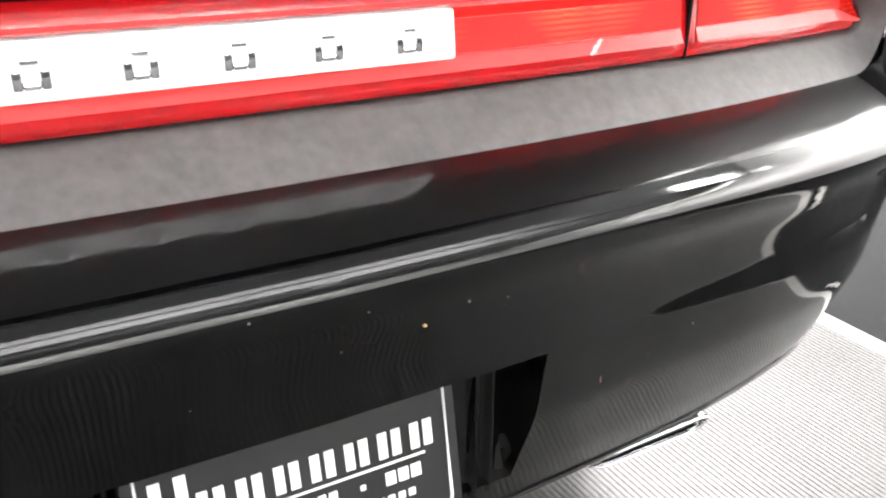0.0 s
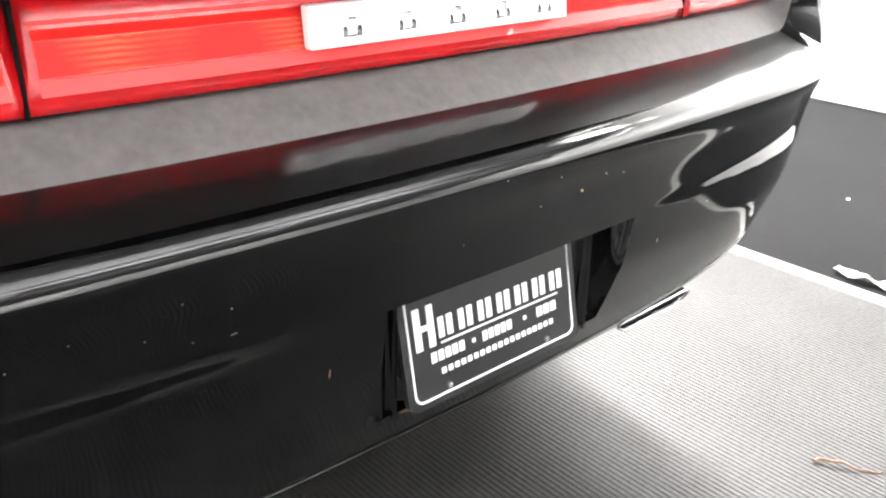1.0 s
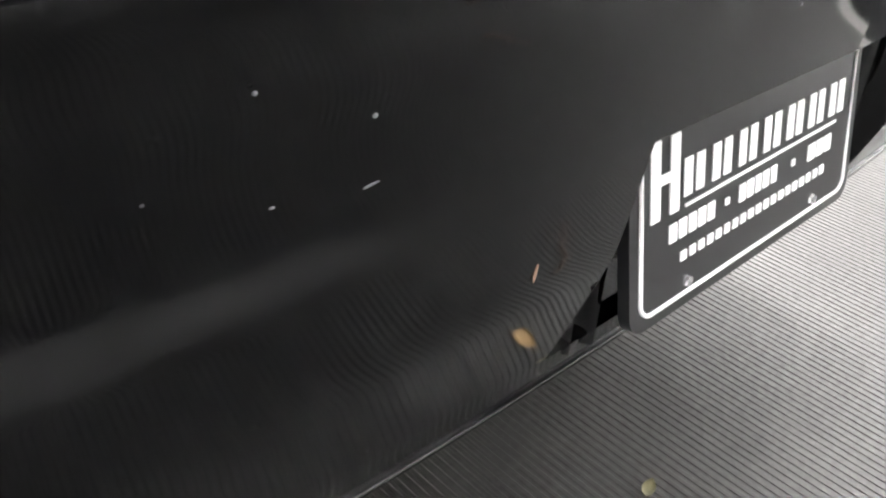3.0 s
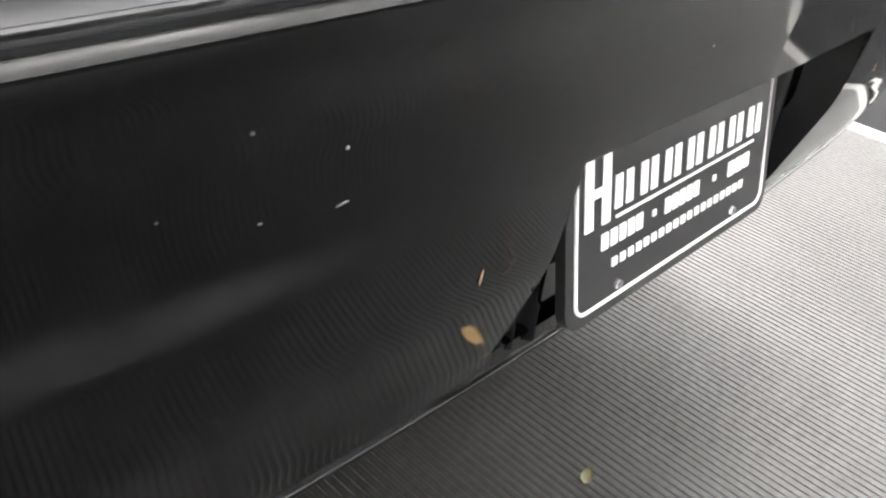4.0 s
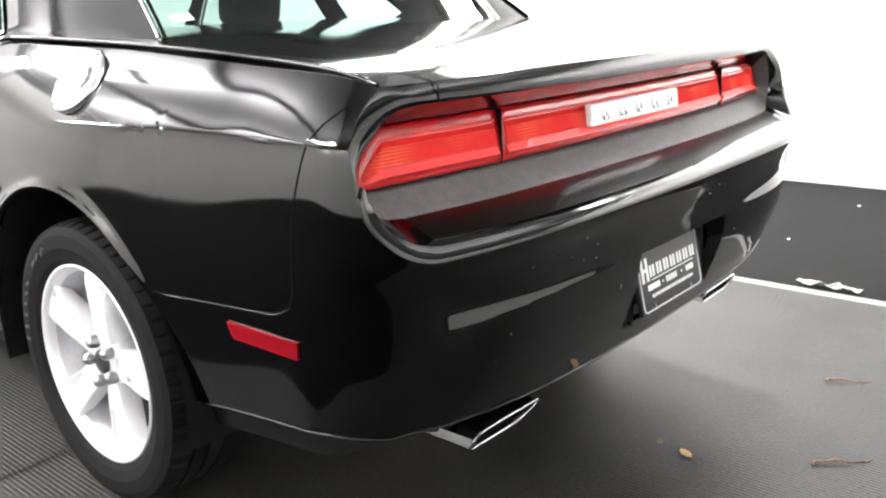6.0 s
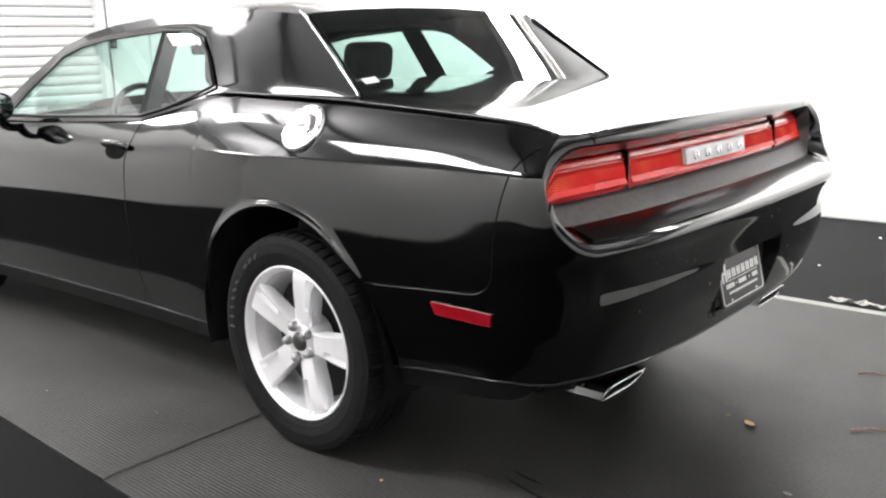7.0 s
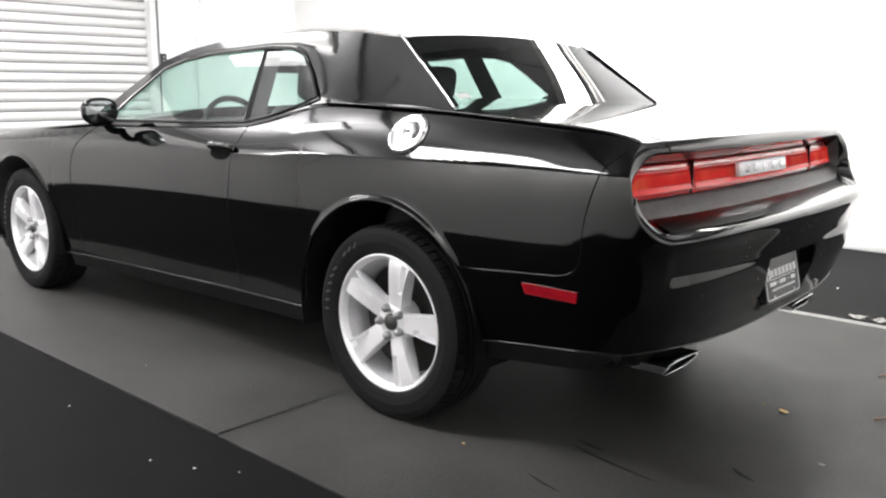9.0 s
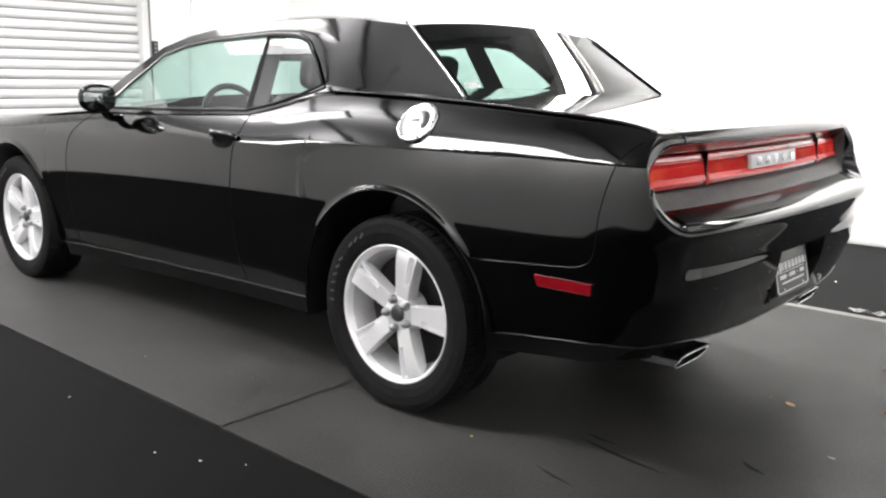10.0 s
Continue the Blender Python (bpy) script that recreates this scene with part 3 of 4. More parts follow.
def lens(x0, x1, name, label):
    lamp = part_empty(name, label)
    n = max(8, int((x1 - x0) / 0.02))
    xs = np.linspace(x0, x1, n)

    def z_span(x, m):
        e = min(max((0.848 - abs(x)) / 0.025, 0), 1)
        round_off = 0.03 * (1 - math.sqrt(1 - (1 - e) ** 2))
        return 0.853 + m + round_off * 0.4, 0.951 - m - 1.2 * max(0.0, abs(x) - 0.792 + 0.4 * m)

    def sheet(m, out, rows, mat, nm):
        verts = []
        count = n
        xa = np.linspace(x0 + m, x1 - m, count)
        for x in xa:
            lo, hi = z_span(x, m)
            for k in range(rows):
                v = k / (rows - 1)
                b = 0.004 * (1 - (2 * v - 1) ** 6)
                verts.append((x, lens_y(x) - out - b + 0.012 * v, lo + (hi - lo) * v))
        ring = [i * rows for i in range(count)] + [(count - 1) * rows + k for k in range(1, rows)] + [i * rows + rows - 1 for i in range(count - 2, -1, -1)] + [k for k in range(rows - 2, 0, -1)]
        faces = grid_faces(count, rows)
        base = len(verts)
        for j in ring:
            x, y, z = verts[j]
            verts.append((x, y + 0.02, z))
        for a in range(len(ring)):
            b = (a + 1) % len(ring)
            faces.append((ring[a], ring[b], base + b, base + a))
        return put_mesh(nm, verts, faces, mat, lamp)

    def flutes(m, out, v0, v1, teeth, deep, mat, nm, lab=""):
        """Horizontal prisms whose long faces look up."""
        verts = []
        xa = np.linspace(x0 + m, x1 - m, max(12, int((x1 - x0) / 0.012)))
        prof = [(v0, 0.0)]
        for k in range(teeth):
            a, b = v0 + (v1 - v0) * k / teeth, v0 + (v1 - v0) * (k + 1) / teeth
            prof += [(a + 0.12 * (b - a), -deep), (b, 0.0)]
        for x in xa:
            lo, hi = z_span(x, m)
            for v, push in prof:
                b = 0.004 * (1 - (2 * v - 1) ** 6)
                verts.append((x, lens_y(x) - out - b + 0.012 * v + push, lo + (hi - lo) * v))
        return put_mesh(nm, verts, grid_faces(len(xa), len(prof)), mat, lamp, lab, smooth=False)

    sheet(0.0, 0.0, 11, LENS_EDGE, "lens_rim")
    flutes(0.010, 0.001, 0.07, 0.27, 1, 0.006, LENS_PINK, "lower_band", "pale red sloping band")
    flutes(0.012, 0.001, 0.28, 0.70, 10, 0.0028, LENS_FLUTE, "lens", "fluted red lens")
    flutes(0.012, 0.001, 0.71, 0.84, 5, 0.002, LENS, "upper_band")
    flutes(0.010, 0.001, 0.86, 0.94, 1, 0.003, LENS_PINK, "top_band", "pale red sloping band")
    return lamp


def part_empty(name, label):
    ob = new(name)
    ob.parent = car
    return tagged(ob, label)


lens(-0.848, -0.501, "taillight", "red rectangular taillight with rounded outer end")
lens(0.501, 0.848, "taillight", "red rectangular taillight with rounded outer end")
middle = lens(-0.497, 0.497, "centre_lamp", "long red lamp panel across the tail")
for sign in (1, -1):
    y = lens_y(0.5)
    boxed("lamp_joint", (sign * 0.499 - 0.0018, y - 0.002, 0.851), (sign * 0.499 + 0.0018, y + 0.03, 0.953), GAP, car)
bm = bmesh.new()
box(bm, (-0.222, lens_y(0) - 0.019, 0.885), (0.181, lens_y(0) - 0.004, 0.930), 0.003)
for v in bm.verts:
    v.co.y += 0.12 * (v.co.z - 0.885)
part("badge", bm, BADGE, middle, "bright silver badge strip")
for k in range(5):
    cx = -0.172 + 0.0757 * k
    bm = bmesh.new()
    for lo, hi in ((cx - 0.013, cx - 0.006), (cx + 0.006, cx + 0.013)):
        box(bm, (lo, lens_y(0) - 0.024, 0.8955), (hi, lens_y(0) - 0.014, 0.9195), 0.0015)
    box(bm, (cx - 0.006, lens_y(0) - 0.0235, 0.8955), (cx + 0.006, lens_y(0) - 0.014, 0.9015), 0.0015)
    box(bm, (cx - 0.006, lens_y(0) - 0.0225, 0.9135), (cx + 0.006, lens_y(0) - 0.013, 0.9195), 0.0015)
    part("badge_mark", bm, CHROME, middle, "plain raised chrome badge mark")

# ---- number plate in its recess ----
def plate_recess():
    """A glossy hollow behind the plate, its rim joined to the bumper's skin, with upright ribs added at its ends for
    bright reflected lines.
    """
    for sign in (1, -1):
        rim = [SKIN[i][2][HOLE_K1] for i in range(HOLE_I)] + [SKIN[HOLE_I][2][k] for k in range(HOLE_K1, HOLE_K0 - 1, -1)] + [SKIN[i][2][HOLE_K0] for i in range(HOLE_I - 1, -1, -1)]
        verts = []
        for x, y, z in rim:
            for t, dy in ((0.0, 0.0), (0.1, 0.006), (0.5, 0.02), (1.0, 0.0)):
                back = -1.018
                yy = y + dy if t < 1 else back
                verts.append((sign * x * (1 - 0.06 * t), yy if t < 1 else back, z + (0.535 - z) * 0.04 * t))
        put_mesh("recess_wall", verts, grid_faces(len(rim), 4), PAINT, car)
    xs = np.concatenate([np.linspace(-0.225, -0.16, 20), np.linspace(-0.15, 0.15, 6), np.linspace(0.16, 0.225, 20)])
    verts = []
    for x in xs:
        # ribs shaped to give the bright reflections beside the plate
        rib = 0.012 * math.exp(-((abs(x) - 0.170) / 0.0045) ** 2) + 0.008 * math.exp(-((abs(x) - 0.190) / 0.0045) ** 2)
        verts += [(x, -1.018 - rib, z) for z in (0.44, 0.54, 0.63)]
    return put_mesh("plate_recess", verts, grid_faces(len(xs), 3), PAINT, car)


plate_recess()


def bars(parent, name, spans, z0, z1, mat, y=-0.0042):
    for a, b in spans:
        boxed(name, (a, y - 0.0006, z0), (b, y + 0.0006, z1), mat, parent)


def number_plate():
    p = empty("number_plate", "black dealer plate with white print in a dark frame", "plate", at=(-0.016, -1.053, 0.462))
    p.rotation_euler = (radians(-12), 0, 0)
    bm = bmesh.new()
    box(bm, (-0.154, -0.003, -0.002), (0.154, 0.006, 0.155), 0.0)
    bmesh.ops.bevel(bm, geom=[e for e in bm.edges if abs(e.verts[0].co.y - e.verts[1].co.y) > 0.005], offset=0.016, segments=5, profile=0.5, affect="EDGES")
    part("plate_frame", bm, PLATE, p, "dark plate frame with worn edge")
    # white border line with rounded lower corners
    path = [(-0.143, 0.15), (-0.143, 0.02)]
    path += [(-0.131 - 0.012 * math.cos(a), 0.020 - 0.012 * math.sin(a)) for a in np.linspace(0, math.pi / 2, 7)]
    path += [(0.131 + 0.012 * math.sin(a), 0.020 - 0.012 * math.cos(a)) for a in np.linspace(0, math.pi / 2, 7)]
    path += [(0.143, 0.15)]
    v, f = tube([(x, -0.0035, z) for x, z in path], 0.0016, 6)
    put_mesh("plate_border", v, f, WHITE_INK, p, "thin white border line")
    # large name as plain bars, one for each letter
    def word(x0, x1, n, gap, z0, z1, y=-0.0034):
        w = (x1 - x0 - gap * (n - 1)) / n
        bars(p, "print_bar", [(x0 + k * (w + gap), x0 + k * (w + gap) + w) for k in range(n)], z0, z1, WHITE_INK, y)
    bars(p, "print_bar", [(-0.133, -0.123), (-0.112, -0.102)], 0.073, 0.126, WHITE_INK, -0.0034)
    bars(p, "print_bar", [(-0.123, -0.112)], 0.096, 0.103, WHITE_INK, -0.0034)
    for k in range(7):
        x0 = -0.096 + 0.0334 * k
        bars(p, "print_bar", [(x0, x0 + 0.009), (x0 + 0.014, x0 + 0.023)], 0.080, 0.106, WHITE_INK, -0.0034)
    bars(p, "print_line", [(-0.094, 0.118)], 0.0725, 0.0745, WHITE_INK, -0.0034)
    word(-0.112, -0.058, 5, 0.003, 0.052, 0.065)
    word(-0.026, 0.026, 5, 0.003, 0.052, 0.065)
    word(0.075, 0.112, 3, 0.003, 0.052, 0.065)
    bars(p, "print_dot", [(-0.044, -0.039), (0.049, 0.054)], 0.056, 0.061, WHITE_INK, -0.0034)
    word(-0.098, 0.104, 19, 0.004, 0.034, 0.041)
    for x in (-0.089, 0.089):
        bm = bmesh.new()
        bmesh.ops.create_cone(bm, cap_ends=True, segments=6, radius1=0.005, radius2=0.004, depth=0.004, matrix=pose(x, -0.004, 0.016, 90, 0, 0))
        part("bolt", bm, CHROME, p)
    return p


number_plate()

# ---- wheels ----
def wheel_at(x, y, sign):
    w = new("wheel")
    w.parent = car
    tagged(w, "five-spoke silver alloy wheel with black tyre")
    w.matrix_local = pose(x, y, 0.349, 0, 0, 0 if sign < 0 else 180)
    prof = [(0.232, -0.085), (0.249, -0.103), (0.264, -0.112), (0.29, -0.119), (0.32, -0.117), (0.338, -0.110), (0.343, -0.098), (0.3475, -0.082),
            (0.3485, -0.062), (0.341, -0.060), (0.341, -0.054), (0.349, -0.052), (0.349, -0.022), (0.341, -0.020), (0.341, -0.012), (0.349, -0.010),
            (0.349, 0.022), (0.341, 0.024), (0.341, 0.032), (0.349, 0.034), (0.348, 0.082), (0.343, 0.098), (0.32, 0.117), (0.26, 0.112), (0.232, 0.085)]
    v, f = lathe(prof, 360, lambda k, s: -0.005 if 6 <= k <= 8 and s % 6 == 0 else 0)
    put_mesh("tyre", v, f, RUBBER, w, smooth=False)
    for k in range(9):
        a = math.radians(118 + 6.5 * k + (9 if k > 2 else 0))
        bm = bmesh.new()
        box(bm, (-0.1215, -0.0035, -0.011), (-0.1165, 0.0035, 0.011))
        bmesh.ops.transform(bm, matrix=Matrix.Translation((0, -0.298 * math.cos(a), 0.298 * math.sin(a))) @ Matrix.Rotation(a - math.pi / 2, 4, "X"), verts=bm.verts)
        part("sidewall_mark", bm, MARK_RUBBER, w)
    rimp = [(0.226, -0.080), (0.234, -0.094), (0.2425, -0.106), (0.248, -0.105), (0.246, -0.09)]
    v, f = lathe(rimp, 96)
    put_mesh("rim", v, f, SILVER, w)
    v, f = lathe([(0.236, 0.09), (0.215, 0.08), (0.205, 0.0), (0.214, -0.055), (0.227, -0.081)], 96)
    put_mesh("barrel", v, f, BARREL, w, "shaded inner barrel of the wheel")
    v, f = lathe([(0.0, 0.02), (0.19, 0.02), (0.20, 0.0)], 48)
    put_mesh("brake_disc", v, f, DISC, w)
    for k in range(5):
        a0 = math.radians(75 + 72 * k)
        ca, sa = math.cos(a0), math.sin(a0)
        bm = bmesh.new()
        secs = []
        for r, left, right, xo, th in ((0.035, 0.030, 0.030, -0.070, 0.045), (0.07, 0.034, 0.032, -0.078, 0.050), (0.118, 0.038, 0.034, -0.087, 0.052), (0.126, 0.039, 0.035, -0.088, 0.052), (0.16, 0.044, 0.040, -0.093, 0.050),
                                       (0.20, 0.049, 0.045, -0.097, 0.044), (0.216, 0.052, 0.048, -0.096, 0.036), (0.226, 0.054, 0.050, -0.094, 0.028), (0.236, 0.056, 0.052, -0.092, 0.02)):
            ring = []
            pocket = 0.020 if 0.12 < r < 0.225 else 0.0
            for t, dx in ((-1, 0.008), (-0.92, 0.0), (0.28, 0.0), (0.36, pocket), (0.76, pocket), (0.84, 0.0), (0.94, 0.0), (1, 0.006), (0.94, th), (-0.94, th)):
                h = t * (left if t < 0 else right)
                ring.append(bm.verts.new((xo + dx, -r * ca - h * sa, r * sa - h * ca)))
            secs.append(ring)
        for p, q in zip(secs, secs[1:]):
            for j in range(10):
                bm.faces.new((p[j], p[(j + 1) % 10], q[(j + 1) % 10], q[j]))
        part("spoke", bm, SILVER, w)
    v, f = lathe([(0.0, -0.078), (0.05, -0.078), (0.068, -0.074), (0.075, -0.05), (0.075, 0.0)], 48)
    put_mesh("hub", v, f, SILVER, w)
    v, f = lathe([(0.0, -0.090), (0.02, -0.089), (0.029, -0.085), (0.031, -0.076)], 32)
    put_mesh("centre_cap", v, f, STEEL, w, "dark round centre cap")
    for k in range(5):
        a = math.radians(75 + 36 + 72 * k)
        v, f = lathe([(0.0, -0.102), (0.010, -0.100), (0.0155, -0.091), (0.0155, -0.07)], 12)
        v = [(x0, y0 - 0.052 * math.cos(a), z0 + 0.052 * math.sin(a)) for x0, y0, z0 in v]
        put_mesh("lug_nut", v, f, NUT, w)
    return w


for yy in (0.0, 2.946):
    wheel_at(-0.80, yy, -1)
    wheel_at(0.80, yy, 1)

# ---- greenhouse ----
def cabin_x(y, z):
    return 0.845 - 0.56 * (z - 1.0) - 0.085 * float(step(0.5, -0.25, y))


DLO = [(2.02, 0.998), (1.90, 1.10), (1.70, 1.243), (1.55, 1.282), (1.36, 1.305), (0.935, 1.325), (0.78, 1.318), (0.69, 1.295), (0.60, 1.225), (0.50, 1.128), (0.60, 1.092), (0.75, 1.05), (0.90, 1.022), (1.3, 1.012), (1.7, 1.003)]
SHELL = [(2.22, 0.975), (1.97, 1.15), (1.74, 1.285), (1.55, 1.335), (1.36, 1.362), (0.935, 1.385), (0.70, 1.387), (0.50, 1.382), (0.19, 1.348), (-0.15, 1.092), (0.30, 1.09), (0.62, 1.06), (0.88, 1.005), (1.3, 0.99), (1.7, 0.98)]


def ring_points(ctrl, n):
    c = list(ctrl) + [ctrl[0]]
    out = []
    for a, b in zip(c, c[1:]):
        for t in np.linspace(0, 1, n, endpoint=False):
            out.append((a[0] + (b[0] - a[0]) * t, a[1] + (b[1] - a[1]) * t))
    return out


def cabin_side(sign):
    inner, outer = ring_points(DLO, 8), ring_points(SHELL, 8)
    rings = 6
    verts = []
    for k in range(rings):
        t = k / (rings - 1)
        for (ya, za), (yb, zb) in zip(inner, outer):
            y, z = ya + (yb - ya) * t, za + (zb - za) * t
            verts.append((-sign * (cabin_x(y, z) - (0.008 if k == 0 else 0)), y, z))
    put_mesh("cabin_pillar", verts, grid_faces(rings, len(inner), True), PAINT, car)
    # panes
    def pane(outline, name):
        verts = [(-sign * (cabin_x(y, z) - 0.006), y, z) for y, z in outline]
        ring = tuple(range(len(verts)))
        put_mesh(name, verts, [tuple(reversed(ring)) if sign > 0 else ring], GLASS, car, "greenish tinted side glass", smooth=False).visible_shadow = False
    pane([(2.02, 0.998), (1.90, 1.10), (1.70, 1.243), (1.55, 1.282), (1.36, 1.305), (0.98, 1.323), (0.91, 1.03), (0.90, 1.022), (1.3, 1.012), (1.7, 1.003)], "door_window")
    pane([(0.95, 1.324), (0.78, 1.318), (0.69, 1.295), (0.60, 1.225), (0.50, 1.128), (0.60, 1.092), (0.75, 1.05), (0.88, 1.024)], "quarter_window")
    bm = bmesh.new()
    vs = [bm.verts.new((-sign * (cabin_x(y, z) - 0.012), y, z)) for y, z in ((0.99, 1.33), (0.86, 1.33), (0.79, 1.03), (0.93, 1.015))]
    bm.faces.new(vs)
    part("window_post", bm, UNDER, car)


cabin_side(1)
cabin_side(-1)

TOP = [(2.22, 0.975), (1.97, 1.15), (1.74, 1.285), (1.55, 1.335), (1.36, 1.362), (0.935, 1.385), (0.70, 1.387), (0.50, 1.382), (0.19, 1.348), (-0.165, 1.085)]


def cabin_top(i0, i1, name, mat, bow0, bow1, crown0, crown1, label="", bulge=0.0):
    pts = []
    for a, b in zip(TOP[i0:i1], TOP[i0 + 1:i1 + 1]):
        for t in np.linspace(0, 1, 6 if i1 - i0 > 1 else 16, endpoint=False):
            pts.append((a[0] + (b[0] - a[0]) * t, a[1] + (b[1] - a[1]) * t))
    pts.append(TOP[i1])
    verts, cols = [], 41
    for j, (y, z) in enumerate(pts):
        t = j / (len(pts) - 1)
        bow, crown = bow0 + (bow1 - bow0) * t, crown0 + (crown1 - crown0) * t
        w = cabin_x(y, z)
        swell = bulge * math.sin(math.pi * t)
        for s in np.linspace(-1, 1, cols):
            k = 1 - abs(s) ** 2.2
            verts.append((s * w, y + bow * k - 0.6 * swell * k, z + crown * k + 0.8 * swell * k))
    return put_mesh(name, verts, [tuple(reversed(f)) for f in grid_faces(len(pts), cols)], mat, car, label)


cabin_top(0, 2, "windscreen", GLASS, 0.30, 0.12, 0.03, 0.085, "tinted windscreen").visible_shadow = False
cabin_top(2, 8, "roof", PAINT, 0.12, 0.0, 0.085, 0.028)
cabin_top(8, 9, "rear_window", REAR_GLASS, 0.0, -0.02, 0.028, 0.006, "dark tinted rear window", 0.004).visible_shadow = False


sticker = [(x, y, z) for x, y, z in ((-0.655, -0.118, 1.122), (-0.600, -0.122, 1.127), (-0.600, -0.100, 1.143), (-0.655, -0.096, 1.138))]
tagged(put_mesh("sticker", [(x, y - 0.004, z + 0.006) for x, y, z in sticker] + [(x, y - 0.003, z + 0.005) for x, y, z in sticker],
                [(0, 1, 2, 3), (7, 6, 5, 4), (0, 4, 5, 1), (1, 5, 6, 2), (2, 6, 7, 3), (3, 7, 4, 0)], WHITE_INK, car, smooth=False), "small white sticker on the rear glass")


# ---- fittings on the skin ----
def skin_x(y, z):
    """Half width of the body's side at a place along it and a height."""
    return float(lines(y, PLAN_SIDE)) - sum(inset(-0.95, y, z))


def on_skin(y, z, sign=1, lift=0.0):
    """A place on the side skin and its outward normal; sign 1 is the side that the camera passes."""
    e = 0.01
    gy = (skin_x(y + e, z) - skin_x(y - e, z)) / (2 * e)
    gz = (skin_x(y, z + e) - skin_x(y, z - e)) / (2 * e)
    n = Vector((1, -gy, -gz)).normalized()
    p = Vector((skin_x(y, z), y, z)) + n * lift
    return Vector((-sign * p.x, p.y, p.z)), Vector((-sign * n.x, n.y, n.z))


def gap_line(path, name, width=0.004, steps=40, mat=GAP, lift=0.0007):
    pts = smooth_line(path, steps)
    for sign in (1, -1):
        verts = []
        ps = [on_skin(y, z, sign, lift) for y, z in pts]
        for i, (p, n) in enumerate(ps):
            d = (ps[min(i + 1, steps - 1)][0] - ps[max(i - 1, 0)][0]).normalized()
            s = n.cross(d).normalized() * width / 2
            verts += [p - s, p + s]
        put_mesh(name, verts, grid_faces(steps, 2), mat, car)


gap_line([(-0.895, 0.995), (-0.85, 0.94), (-0.81, 0.80), (-0.80, 0.70), (-0.785, 0.66), (-0.75, 0.642), (-0.70, 0.634), (-0.50, 0.62), (-0.37, 0.612)], "bumper_seam", 0.0035)
for sign in (1, -1):
    line = [tuple(on_skin(y, z - 0.0035, sign, -0.0005)[0]) for y, z in smooth_line([(-0.785, 0.66), (-0.75, 0.642), (-0.70, 0.634), (-0.50, 0.62), (-0.40, 0.6135)], 30)]
    v, f = tube(line, 0.0022, 8)
    put_mesh("seam_edge", v, f, PAINT, car)
gap_line([(0.865, 1.005), (0.875, 0.95), (0.89, 0.86), (0.90, 0.76), (0.90, 0.55), (0.88, 0.40), (0.85, 0.335)], "door_seam", 0.005)
gap_line([(2.10, 0.972), (2.22, 0.90), (2.30, 0.80), (2.32, 0.66), (2.32, 0.45), (2.30, 0.30)], "door_seam", 0.005)

for sign in (1, -1):
    marker = part_empty("side_marker", "red side marker lamp with a pale lower edge")
    ring = [(-0.600, 0.594), (-0.795, 0.594), (-0.790, 0.562), (-0.612, 0.562)]
    for name, grow, lift, depth, mat in (("marker_bezel", 0.003, 0.0015, 0.004, CHROME), ("marker_lens", 0.0, 0.006, 0.006, MARKER)):
        bm = bmesh.new()
        cols = []
        for t in np.linspace(0, 1, 10):
            (ya, za), (yb, zb), (yc, zc), (yd, zd) = ring
            a = on_skin(ya + (yb - ya) * t, za + grow * 0.4, sign, lift)
            b = on_skin(yd + (yc - yd) * t, zd - grow, sign, lift)
            cols.append((bm.verts.new(a[0] - a[1] * depth), bm.verts.new(a[0]), bm.verts.new(b[0]), bm.verts.new(b[0] - b[1] * depth)))
        for p, q in zip(cols, cols[1:]):
            for k in range(3):
                bm.faces.new((p[k], p[k + 1], q[k + 1], q[k]))
        for p in (cols[0], cols[-1]):
            bm.faces.new(p)
        part(name, bm, mat, marker)


def fuel_door():
    f = part_empty("fuel_cap", "round polished chrome fuel door")
    p, n = on_skin(-0.085, 1.015, 1, 0.001)
    turn = n.to_track_quat("X", "Z").to_matrix().to_4x4()
    place = Matrix.Translation(p) @ turn
    for name, prof, mat in (("cap_ring", [(0.078, -0.006), (0.078, 0.004), (0.074, 0.008), (0.066, 0.009), (0.062, 0.006)], SATIN),
                            ("cap_dish", [(0.062, 0.006), (0.052, 0.003), (0.046, 0.004), (0.042, 0.009), (0.030, 0.012), (0.018, 0.0125), (0.0, 0.0125)], CHROME)):
        v, fc = lathe(prof, 56)
        put_mesh(name, [place @ Vector(q) for q in v], fc, mat, f)
    bm = bmesh.new()
    box(bm, (0.012, -0.016, -0.006), (0.0145, 0.016, 0.006), 0.002)
    bmesh.ops.transform(bm, matrix=place, verts=bm.verts)
    part("cap_mark", bm, STEEL, f)
    for a in np.linspace(0, 2 * math.pi, 6, endpoint=False):
        v, fc = lathe([(0.0, 0.011), (0.0035, 0.0105), (0.0045, 0.008)], 10)
        put_mesh("cap_bolt", [place @ Vector((q[0], q[1] + 0.070 * math.cos(a), q[2] + 0.070 * math.sin(a))) for q in v], fc, STEEL, f)


fuel_door()

